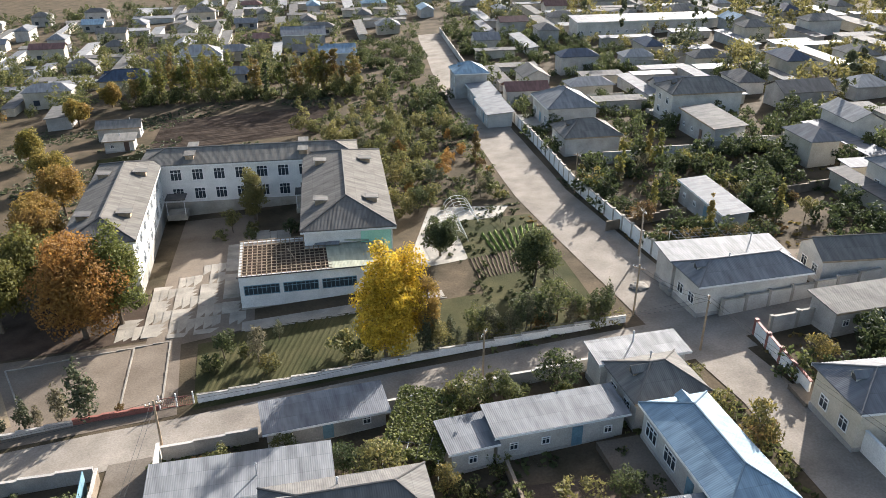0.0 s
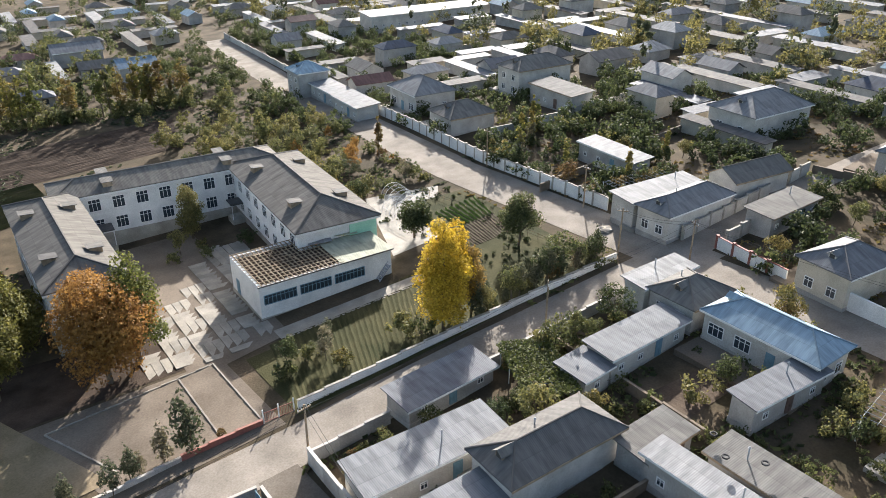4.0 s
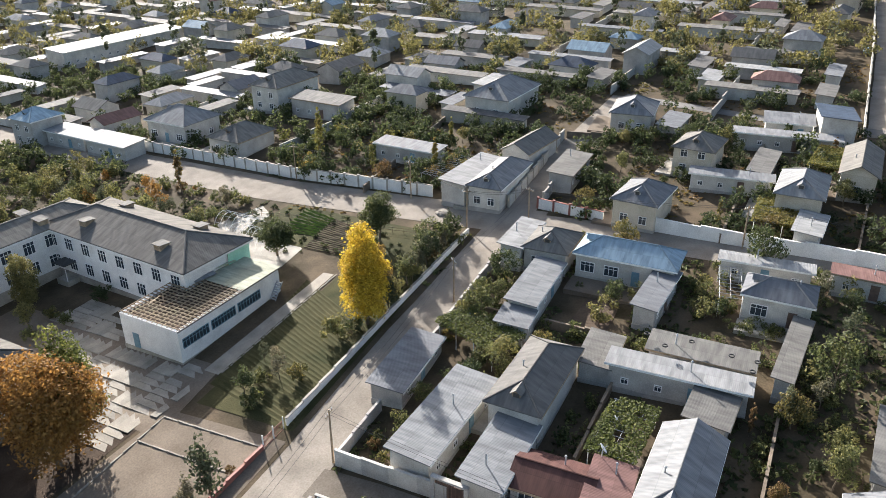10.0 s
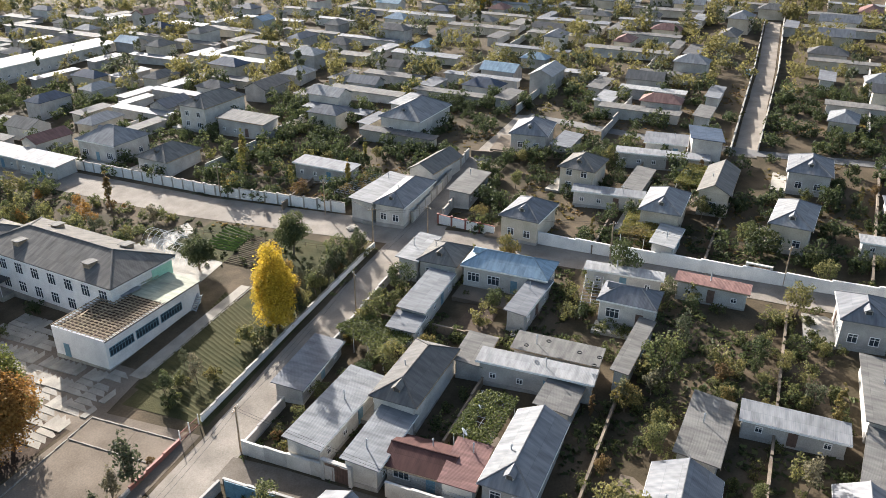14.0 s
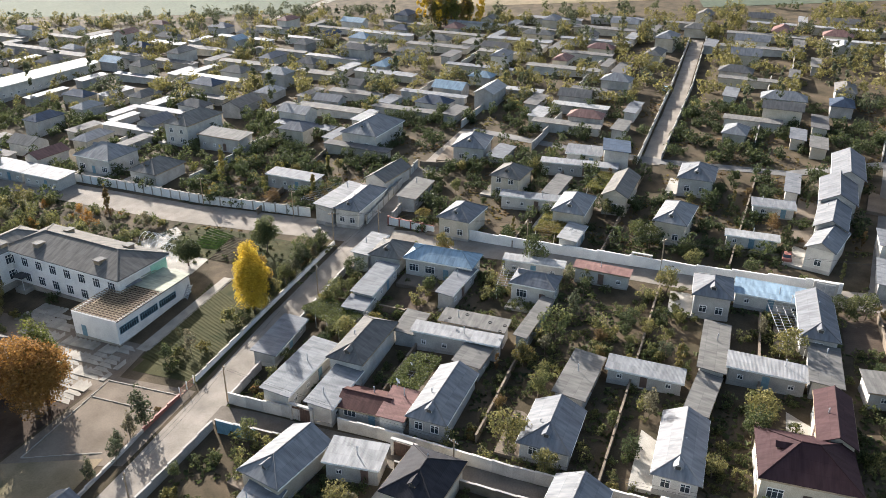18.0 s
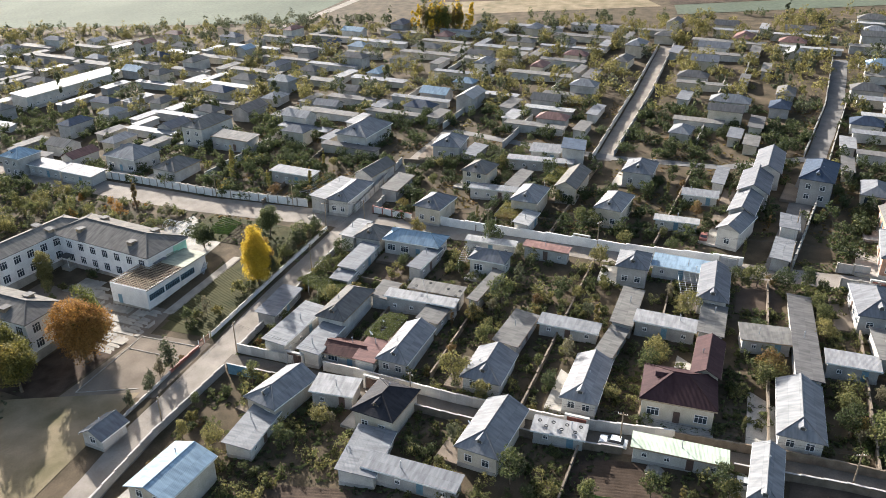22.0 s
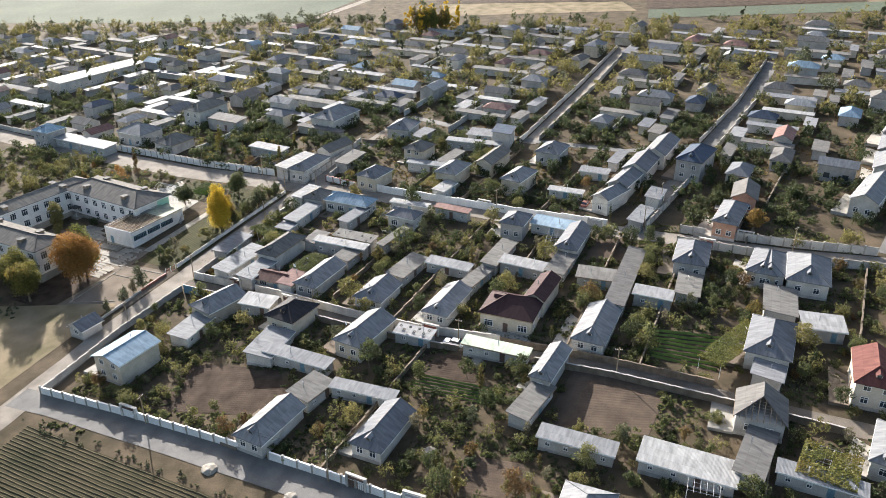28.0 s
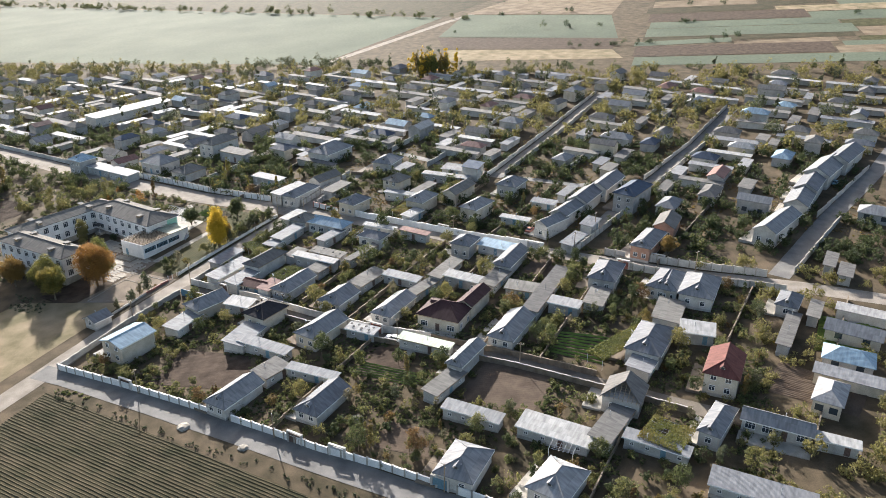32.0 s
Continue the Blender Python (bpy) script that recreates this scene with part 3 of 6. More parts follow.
def in_house(x, y, slack=0.5):
    for hx, hy, a, b, t in FOOT:
        dx, dy = x - hx, y - hy
        if abs(dx * math.cos(t) + dy * math.sin(t)) < a + slack and abs(-dx * math.sin(t) + dy * math.cos(t)) < b + slack:
            return True
    return False


# ---- school ----
def wing(parent, name, x, y, w, d, turn, h, zb, fronts, kind="H", roof="slate"):
    """A two-storey wing; fronts: sides that carry windows."""
    ob = new(name)
    ob.parent = parent
    ob.matrix_basis = pose(x, y, zb, 0, 0, turn)
    FOOT.append((x, y, w / 2 + 0.5, d / 2 + 0.5, radians(turn)))
    iw, idp = w - 0.9, d - 0.9
    part("wall", boxes((-iw / 2, iw / 2, -idp / 2, idp / 2, -2.0, h - 0.05)), "limewash", ob)
    part("plinth", boxes((-iw / 2 - 0.08, iw / 2 + 0.08, -idp / 2 - 0.08, idp / 2 + 0.08, -2.0, 0.75)), "concrete", ob)
    slopes, ridges = roof_shape(iw, idp, h, kind, 0.36, 0.5)
    part("roof", slope_faces(bmesh.new(), slopes, 0.15), "roof_" + roof, ob)
    bm = bmesh.new()
    for a, b in ridges:
        tube(bm, Vector(a) + Vector((0, 0, 0.03)), Vector(b) + Vector((0, 0, 0.03)), 0.14, 0.14, 5)
    part("ridge_cap", bm, "roof_grey", ob)
    X, Y = iw / 2 + 0.5, idp / 2 + 0.5
    part("cornice", boxes((-X, X, -Y + 0.02, Y - 0.02, h - 0.42, h - 0.17)), "whitepaint", ob)
    for side in fronts:
        L = iw if side in "SN" else idp
        n = int(L / 3.3)
        for i in range(n):
            s = -L / 2 + L * (i + 0.5) / n
            for z in (1.25, 4.45):
                if side == "S":
                    window(ob, s, -idp / 2 - 0.01, z, 0, "school")
                elif side == "N":
                    window(ob, s, idp / 2 + 0.01, z, 180, "school")
                elif side == "E":
                    window(ob, iw / 2 + 0.01, s, z, 90, "school")
                else:
                    window(ob, -iw / 2 - 0.01, s, z, -90, "school")
    for fx in (-0.28, 0.25):
        for sy in (-1, 1):
            dx, dy, dz = fx * iw, sy * Y * 0.55, h + Y * 0.36 * 0.45
            dm = part("dormer", boxes((dx - 0.65, dx + 0.65, dy - 0.75, dy + 0.75, dz - 0.5, dz + 0.5)), "wood", ob, "dark attic dormer")
            part("dormer_roof", slope_faces(bmesh.new(), [[(dx - 0.85, dy - 1.0, dz + 0.55), (dx + 0.85, dy - 1.0, dz + 0.55), (dx + 0.85, dy + 1.0, dz + 0.7), (dx - 0.85, dy + 1.0, dz + 0.7)]], 0.07), "roof_grey", dm)
    return ob


ZS = 0.0
school = thing("school", pose(0, 0, 0), "white two-storey school in three wings with weathered grey corrugated roofs", "school")
wing(school, "north_wing", 12.6, 129.0, 34.5, 7.9, -15.5, 7.3, ZS, "SN")
wing(school, "east_wing", 22.2, 109.2, 30.5, 12.4, 74.5, 7.3, ZS, "NS", "H")
wing(school, "west_wing", -8.9, 117.6, 30.0, 9.4, 78.0, 7.3, ZS, "NSW", "H")
# porches at two entrances in the court
for px, py, tn in ((-0.2, 126.6, -15.5), (19.0, 121.0, -15.5)):
    pr = new("porch")
    pr.parent = school
    pr.matrix_basis = pose(px, py, ZS, 0, 0, tn)
    part("canopy", boxes((-1.5, 1.5, -2.0, 0.6, 2.75, 2.95)), "darkbox", pr)
    part("step", boxes((-1.5, 1.5, -2.0, 0.6, -0.6, 0.35)), "concrete", pr)
    for sx in (-1.35, 1.35):
        part("post", tube(bmesh.new(), (sx, -1.85, 0.3), (sx, -1.85, 2.76), 0.06, 0.06, 6), "whitepaint", pr)
# mint-green gable end wall facing the street
part("painted_end", boxes((1.6, 5.6, -0.06, 0.0, -1.0, 6.8)), "mint", school, "mint-green painted end wall").matrix_basis = pose(18.15, 94.75, ZS, 0, 0, -15.5)

annex = thing("school_hall", pose(13.1, 94.35, 0.1, 0, 0, -12.5), "white single-storey hall with half of its roof stripped to timber", "school hall")
AW, AD, AH = 18.3, 9.7, 4.8
FOOT.append((13.1, 94.35, AW / 2, AD / 2, radians(-12.5)))
bm = bmesh.new()
ring = [[bm.verts.new((sx * (AW / 2 - t), sy * (AD / 2 - t), z)) for sx, sy in ((-1, -1), (1, -1), (1, 1), (-1, 1))] for t, z in ((0, -1.5), (0, AH), (0.4, AH), (0.4, -1.5))]
for p, q in zip(ring, ring[1:] + ring[:1]):
    for i in range(4):
        bm.faces.new((p[i], p[(i + 1) % 4], q[(i + 1) % 4], q[i]))
part("wall", bm, "limewash", annex)
part("plinth", boxes((-AW / 2 - 0.07, AW / 2 + 0.07, -AD / 2 - 0.07, AD / 2 + 0.07, -1.5, 0.45)), "concrete", annex)
# attic floor in a dark colour that paints the shade seen between rafters
part("attic_floor", boxes((-AW / 2 + 0.4, AW / 2 - 0.4, -AD / 2 + 0.4, AD / 2 - 0.4, AH - 0.5, AH - 0.35)), "darksoil", annex, "attic floor coloured dark for the shade between the rafters")
for i in range(19):
    xx = -AW / 2 + 0.4 + i * 0.6
    part("rafter", boxes((xx - 0.05, xx + 0.05, -AD / 2 - 0.2, AD / 2 + 0.2, AH - 0.02, AH + 0.13)), "wood", annex)
for i in range(13):
    yy = -AD / 2 + i * AD / 12
    part("batten", boxes((-AW / 2 - 0.1, -AW / 2 + 11.4, yy - 0.04, yy + 0.04, AH + 0.13, AH + 0.19)), "wood", annex)
part("roof", slope_faces(bmesh.new(), [[(1.8, -AD / 2 - 0.25, AH + 0.14), (AW / 2 + 0.25, -AD / 2 - 0.25, AH + 0.14), (AW / 2 + 0.25, AD / 2 + 0.1, AH + 0.3), (1.8, AD / 2 + 0.1, AH + 0.3)]], 0.08), "roof_cream", annex, "cream-coloured metal sheets")
rr = random.Random(3)
for i in range(9):
    m = pose(rr.uniform(1.6, 8.0), rr.uniform(1.5, 4.4), AH + 0.42 + 0.05 * i, rr.uniform(-3, 3), rr.uniform(-6, 6), rr.uniform(-30, 30))
    ob = part("loose_sheet", slope_faces(bmesh.new(), [[(-1.6, -0.5, 0), (1.6, -0.5, 0), (1.6, 0.5, 0.05), (-1.6, 0.5, 0.05)]], 0.03), "roof_" + ("cream", "white")[i % 2], annex, "loose metal sheet")
    ob.matrix_basis = m
for i in range(6):
    m = pose(rr.uniform(-6, 2.5), rr.uniform(-2, 3.5), AH + 0.28 + 0.03 * i, 0, rr.uniform(-4, 4), rr.uniform(0, 180))
    part("loose_board", boxes((-1.5, 1.5, -0.06, 0.06, 0, 0.05)), "wood", annex, "loose timber board").matrix_basis = m
part("gutter", boxes((-AW / 2 - 0.2, AW / 2 + 0.3, -AD / 2 - 0.3, -AD / 2 - 0.2, AH - 0.02, AH + 0.13)), "darkbox", annex)
hall_win = opening_meshes(4.3, 1.35, "hall_window", 7, "blueframe")
for xx in (-6.5, -1.75, 3.0):
    fr = share("window", hall_win[0], annex, pose(xx, -AD / 2 - 0.01, 2.15))
    share("pane", hall_win[1], fr, Matrix())
share("door", DOOR, annex, pose(-AW / 2 - 0.01, 2.6, 0.45, 0, 0, -90))
st = new("stair")
st.parent = annex
st.matrix_basis = pose(AW / 2 - 3.3, -AD / 2 - 0.55, 0)
for i in range(12):
    part("tread", boxes((i * 0.22, i * 0.22 + 0.26, -0.45, 0.45, 0.25 + i * 0.25, 0.3 + i * 0.25)), "steel", st)
for yy in (-0.47, 0.43):
    part("stringer", tube(bmesh.new(), (0, yy, 0.1), (2.75, yy, 3.2), 0.07, 0.07, 4), "steel", st)

# concrete slabs of the court, set one by one
pave = tagged(new("pavement"), "uneven concrete slabs with grass in the joints in the school court", "pavement", kind="structure")
slab_me = []
for k in range(6):
    bm = boxes((-1.5, 1.5, -0.49, 0.49, -0.1, 0.06))
    for v in bm.verts:
        v.co += Vector((rr.uniform(-0.025, 0.025), rr.uniform(-0.025, 0.025), rr.uniform(-0.012, 0.012)))
    me = bpy.data.meshes.new("slab")
    bm.to_mesh(me)
    bm.free()
    me.materials.append(M["slab"])
    slab_me.append(me)
COURT = [(-12, 92), (-5.2, 88.9), (3.2, 87.7), (3.2, 91.5), (5.0, 101), (15.2, 111), (9, 117), (0.3, 105), (-5, 103)]


def within(x, y, poly):
    odd = False
    for (x0, y0), (x1, y1) in zip(poly, poly[1:] + poly[:1]):
        if (y0 > y) != (y1 > y) and x < x0 + (y - y0) * (x1 - x0) / (y1 - y0):
            odd = not odd
    return odd


made = 0
for bu in range(-6, 9):          # fields of slabs, three laid along or three across
    for bv in range(-4, 11):
        along = rr.random() < 0.6
        for i in range(3):
            u, v = bu * 3.04 + (1.5 if along else 0.5 + i * 1.0), bv * 3.04 + (0.5 + i * 1.0 if along else 1.5)
            x, y = -6.0 + u * math.cos(radians(-12)) - v * math.sin(radians(-12)), 90.0 + u * math.sin(radians(-12)) + v * math.cos(radians(-12))
            if within(x, y, COURT) and rr.random() > 0.06 and made < 295:
                share("slab", slab_me[made % 6], pave, pose(x, y, G(x, y) + 0.02, rr.uniform(-0.6, 0.6), rr.uniform(-0.6, 0.6), -12 + (0 if along else 90) + rr.uniform(-0.4, 0.4)))
                made += 1
PATCH_LIFT = [0.03, 0.035, 0.04, 0.13, 0.045, 0.05, 0.055, 0.06]
for corners, mat, nm, lab in (
        ([(-25, 93.5), (-4.6, 88.4), (-6.8, 73.2), (-23, 75.9)], "yard", "school_forecourt", "trodden earth and concrete forecourt"),
        # the tree bed's dark soil colour stands in for shade under the crowns
        ([(-24, 107), (-8, 101), (-5, 89.2), (-27, 94.4)], "darksoil", "tree_bed", "earth under the trees, coloured dark for their shade"),
        ([(-9, 87.2), (3.6, 86.6), (11.5, 123), (0.5, 126)], "yard", "court_ground", "trodden earth between the slabs of the court"),
        ([(2.5, 88.4), (26.5, 83.6), (26.2, 81.9), (2.0, 86.2)], "slab", "footpath", "paved path beside the hall"),
        ([(24.5, 91.0), (33.0, 90.0), (47, 104), (36, 110)], "concrete", "paved_yard", "pale paved yard by the arbour"),
        ([(-3, 86), (30, 80.5), (41.5, 66.5), (-5.2, 73.2)], "lawn", "school_garden", "grass and planted rows in the school garden"),
        ([(-85, 124), (-28, 110), (-22, 79.3), (-82, 86.5)], "dry", "playing_field", "dry trodden playing field"),
        ([(36.7, 102.8), (48.1, 99.3), (41.2, 71.9), (28.8, 72.9)], "lawn", "school_plot", "cultivated plot beside the street")):
    tagged(part(nm, patch_mesh(corners, PATCH_LIFT.pop(0)), mat), lab, "ground", kind="structure")


# ---- houses near the walk ----
house(-3.0, 57.4, 14.8, 4.8, -12.3, 3.2, "F", "light", "white")
house(-7.3, 50.9, 9.9, 4.4, -10.6, 3.2, "F", "light", "white")
house(3.6, 49.5, 13.0, 5.9, -11.2, 4.0, "H", "grey", "white")
house(-8.9, 45.6, 7.4, 5.4, -99.0, 2.5, "G", "brown", "white", pitch=0.38)
house(-9.7, 40.9, 7.1, 3.9, -6.3, 2.9, "F", "pink", "white")
house(-7.0, 35.0, 12.9, 5.9, -11.7, 3.0, "J", "light", "white")
house(7.5, 35.4, 14.5, 2.9, -98.5, 3.4, "F", "white", "grey")
house(11.3, 33.1, 11.1, 3.8, -100.2, 3.4, "F", "grey", "grey")
house(3.0, 32.2, 5.8, 4.4, -14.0, 2.7, "F", "grey", "grey")
house(-11.6, 19.5, 9.7, 7.0, -11.6, 2.7, "J", "light", "white")
house(0.2, 16.1, 11.8, 4.7, -15.2, 2.5, "F", "grey", "white")
house(2.5, 6.7, 11.1, 3.5, -101.2, 2.5, "F", "light", "white")
house(-2.3, -0.8, 10.1, 3.3, -18.5, 2.5, "F", "grey", "white")
house(-13.7, 3.2, 13.0, 5.9, -11.3, 2.9, "J", "white", "white")
house(-15.6, -11.0, 11.3, 9.8, -97.3, 3.9, "H", "dark", "beige")
house(-7.5, -16.2, 11.3, 4.6, -11.6, 3.9, "G", "dark", "beige", pitch=0.55)
house(9.4, -3.8, 14.1, 4.0, -11.4, 2.5, "F", "grey", "white")
house(24.2, -5.2, 7.9, 6.3, -8.8, 4.2, "H", "light", "grey")
house(25.8, -15.0, 11.8, 5.2, -102.7, 2.7, "F", "blue", "white")
house(18.3, -20.2, 14.5, 5.6, -9.8, 3.0, "J", "light", "white")
house(6.2, -18.6, 11.0, 4.5, -11.4, 2.5, "F", "grey", "white")
house(4.2, -10.3, 10.9, 3.9, -101.9, 3.0, "F", "white", "grey")
house(2.9, -33.3, 28.2, 4.1, -8.4, 2.5, "F", "grey", "white")
house(-18.0, -28.4, 14.7, 6.6, -10.4, 2.9, "J", "light", "white")
house(2.0, -26.8, 8.4, 5.1, -93.2, 2.7, "F", "grey", "grey")
house(13.1, -47.3, 12.4, 7.4, -7.4, 3.5, "H", "light", "white")
house(0.6, -46.4, 10.4, 5.1, -6.8, 2.5, "F", "grey", "white")
house(-4.6, -39.1, 8.2, 4.0, -99.2, 2.9, "F", "white", "grey")
house(10.9, -62.6, 12.3, 6.5, -15.2, 3.4, "H", "light", "beige")
house(-18.4, -60.5, 14.2, 8.1, -12.1, 3.4, "H", "light", "white")
house(-26.1, -59.6, 9.4, 5.5, -13.9, 2.5, "F", "white", "white")
house(-27.9, -75.9, 11.3, 7.2, -9.4, 4.9, "J", "red", "beige", pitch=0.55)
house(-11.2, -70.6, 7.9, 5.8, -91.0, 2.9, "F", "white", "grey")
house(10.7, -63.5, 12.4, 6.3, -7.5, 3.4, "H", "light", "white")
house(9.0, -71.0, 13.9, 8.6, -9.6, 3.4, "H", "light", "white")
house(-3.3, -64.0, 11.9, 6.5, -7.5, 2.5, "F", "grey", "white")
house(6.2, -91.6, 8.6, 5.2, -14.9, 3.0, "H", "light", "white")
house(-6.8, -90.5, 17.8, 3.1, -13.9, 2.5, "F", "grey", "white")
house(-39.6, -56.6, 8.0, 8.1, -8.4, 3.4, "J", "rafters", "grey", pitch=0.6)
house(-53.4, -44.9, 14.8, 5.6, -100.9, 2.5, "F", "white", "white")
house(-51.7, -27.8, 12.8, 3.4, -99.2, 2.7, "F", "light", "white")
house(-67.0, -30.2, 10.4, 7.8, -7.9, 3.2, "H", "light", "white")
house(-49.2, -55.1, 12.9, 4.6, -16.9, 2.5, "F", "grey", "white")
house(-67.8, -47.6, 10.0, 7.8, -17.2, 3.2, "H", "white", "white")
house(-53.3, -63.8, 12.5, 3.1, -102.4, 2.5, "F", "light", "white")
house(-44.9, -74.5, 11.4, 4.4, -18.6, 3.2, "H", "light", "white")
house(-42.8, -85.3, 12.9, 4.7, -100.8, 2.9, "G", "light", "white", pitch=0.55)
house(-45.7, -95.3, 7.8, 2.6, -98.7, 2.5, "F", "white", "white")
house(-62.0, -81.5, 17.2, 5.2, -99.9, 2.5, "F", "light", "white")
house(-43.7, 60.9, 10.2, 7.8, -14.1, 4.9, "G", "blue", "beige", pitch=0.32)
house(-21.9, 52.9, 10.4, 6.7, -21.7, 3.4, "J", "light", "beige")
house(-30.9, 54.3, 9.6, 4.9, -6.7, 2.5, "F", "light", "white")
house(-20.0, 44.1, 7.6, 4.7, -93.2, 2.9, "F", "white", "white")
house(-23.7, 34.5, 9.1, 7.4, -15.1, 3.8, "H", "black", "beige")
house(-33.9, 34.9, 10.3, 6.0, -3.6, 2.5, "F", "light", "white")
house(-37.4, 27.2, 14.6, 3.4, -100.6, 2.7, "F", "light", "white")
house(-27.7, 16.9, 12.6, 6.8, -15.4, 3.4, "J", "light", "beige")
house(-25.6, 7.0, 8.1, 3.5, -97.2, 2.4, "F", "white", "grey")
house(-28.4, -10.2, 13.4, 3.2, -98.0, 2.7, "F", "green", "white")
house(-32.7, -21.1, 11.7, 4.2, -13.0, 3.4, "J", "light", "white", pitch=0.55)
house(-42.7, -19.1, 11.2, 4.1, -18.7, 2.5, "F", "grey", "white")
house(-56.3, 24.2, 12.0, 6.2, -13.7, 2.9, "J", "light", "white", pitch=0.55)
house(-46.2, 20.8, 7.6, 5.2, -19.3, 2.7, "F", "grey", "white")
house(-54.1, 4.3, 12.2, 6.1, -11.7, 2.7, "J", "light", "white", pitch=0.55)
house(-44.8, 11.1, 12.8, 2.8, -95.2, 2.4, "F", "light", "white")
house(-33.6, 78.5, 5.5, 4.9, -14.7, 2.4, "G", "light", "white", pitch=0.55)
house(35.7, 56.9, 9.6, 3.6, -10.1, 3.6, "F", "white", "white")
house(34.4, 52.4, 7.5, 6.5, -9.0, 3.4, "H", "grey", "white")
house(32.0, 41.9, 13.4, 6.4, -100.2, 3.6, "H", "blue", "white")
house(23.9, 52.8, 12.5, 4.1, -9.1, 3.0, "F", "light", "white")
house(15.7, 53.9, 4.5, 4.1, -5.9, 2.8, "F", "light", "white")
house(24.3, 38.1, 11.1, 3.2, -14.3, 3.0, "F", "light", "white")
house(24.9, 24.2, 8.0, 5.6, -101.8, 3.6, "H", "light", "white")
house(14.4, 23.7, 13.6, 2.1, -15.7, 2.8, "F", "grey", "white")
house(30.8, 12.7, 10.1, 2.7, -103.6, 3.0, "F", "pink", "white")
house(32.8, 25.0, 11.4, 2.3, -97.8, 3.0, "F", "white", "white")
house(55.8, 64.3, 14.4, 6.0, -10.2, 4.0, "H", "light", "white")
house(57.2, 69.2, 14.9, 4.9, -14.6, 4.0, "F", "white", "white")
house(71.6, 62.1, 12.2, 5.8, -17.4, 3.5, "G", "grey", "white", pitch=0.55)
house(63.9, 53.8, 12.3, 4.5, -9.3, 3.0, "F", "grey", "grey")
house(49.8, 41.0, 9.3, 7.1, -16.2, 4.3, "H", "light", "beige")
house(69.9, 32.9, 8.5, 7.1, -16.5, 5.0, "H", "grey", "beige")
house(61.5, 27.9, 12.9, 3.0, -95.8, 3.0, "F", "light", "white")
house(54.9, 18.5, 11.0, 6.8, -12.6, 4.5, "H", "light", "beige")
house(44.8, 18.4, 8.2, 3.8, -15.3, 3.0, "F", "white", "white")
house(66.0, 8.6, 14.5, 5.6, -13.4, 4.0, "G", "grey", "beige", pitch=0.55)
house(51.6, -1.5, 11.3, 6.4, -17.4, 4.5, "H", "light", "beige")
house(74.1, -8.2, 10.1, 7.7, -12.4, 4.0, "H", "light", "white")
house(87.1, 9.2, 9.1, 6.4, -1.7, 5.0, "F", "darkblue", "white")
house(88.7, 16.7, 8.7, 6.1, -95.5, 3.2, "F", "light", "white")
house(81.0, 17.8, 18.1, 3.1, -95.3, 3.0, "F", "white", "white")
house(91.9, 44.8, 10.9, 8.3, -4.8, 4.0, "H", "light", "white")
house(42.7, -27.5, 11.4, 5.2, -27.4, 4.2, "G", "light", "white", pitch=0.55)
house(52.9, -30.9, 13.8, 5.9, -18.1, 4.2, "G", "light", "white", pitch=0.55)
house(64.9, -34.9, 14.8, 7.1, -15.0, 4.2, "G", "light", "white", pitch=0.55)
house(78.4, -40.4, 17.5, 6.6, -14.8, 4.2, "G", "light", "white", pitch=0.55)
house(68.2, -49.7, 15.1, 7.6, -18.8, 5.9, "H", "darkblue", "grey")
house(45.2, -39.0, 8.1, 4.1, -12.5, 3.4, "F", "light", "white")
house(34.0, -35.6, 10.9, 3.9, -16.8, 2.5, "F", "light", "white")
house(61.6, -22.0, 8.5, 4.0, -98.5, 2.5, "F", "light", "white")
house(46.9, -15.4, 9.8, 2.7, -99.1, 2.5, "F", "white", "white")
house(51.7, -92.3, 21.1, 6.7, -24.6, 4.2, "G", "light", "white", pitch=0.55)
house(70.9, -100.1, 14.9, 7.2, -15.5, 4.2, "G", "light", "white", pitch=0.55)
house(86.4, -105.0, 19.1, 7.1, -17.4, 4.2, "G", "light", "white", pitch=0.55)
house(101.5, -111.1, 21.8, 8.5, -22.7, 4.2, "G", "light", "white", pitch=0.55)
house(116.3, -119.5, 22.2, 7.4, -23.0, 4.2, "G", "light", "white", pitch=0.55)
house(33.7, -56.8, 14.8, 6.0, -15.3, 4.2, "H", "light", "brick")
house(47.9, -61.5, 11.4, 6.4, -9.0, 3.8, "G", "grey", "brick", pitch=0.55)
house(154.4, 211.8, 48.0, 9.0, -14.0, 4.5, "F", "white", "white")
house(72.0, 162.6, 13.1, 5.6, -104.0, 3.2, "F", "light", "white")
house(73.3, 173.1, 8.3, 7.9, -14.0, 6.0, "H", "blue", "white")
house(67.6, 148.8, 12.6, 5.8, -104.0, 3.2, "F", "light", "white")
house(79.1, 139.5, 12.0, 10.7, -104.0, 4.5, "H", "light", "white")
house(72.8, 121.9, 11.0, 8.7, -14.0, 3.5, "H", "grey", "white")
house(102.6, 126.4, 15.5, 8.5, -14.0, 6.0, "H", "grey", "white")
house(95.1, 113.6, 14.2, 6.4, -104.0, 4.0, "F", "grey", "white")
house(101.3, 73.4, 16.7, 10.7, -14.0, 4.5, "H", "light", "white")
house(69.8, 84.6, 13.7, 4.4, -104.0, 3.2, "F", "light", "white")
house(-6.5, 176.5, 6.5, 4.5, -12.0, 2.6, "F", "grey", "white")
house(-6.0, 187.0, 9.5, 5.0, -12.0, 2.8, "G", "grey", "white", pitch=0.45)
house(-18.0, 208.0, 11.0, 6.0, -100.0, 3.2, "F", "grey", "grey")
house(-1.0, 236.0, 15.0, 8.5, -12.0, 4.2, "H", "darkblue", "beige")
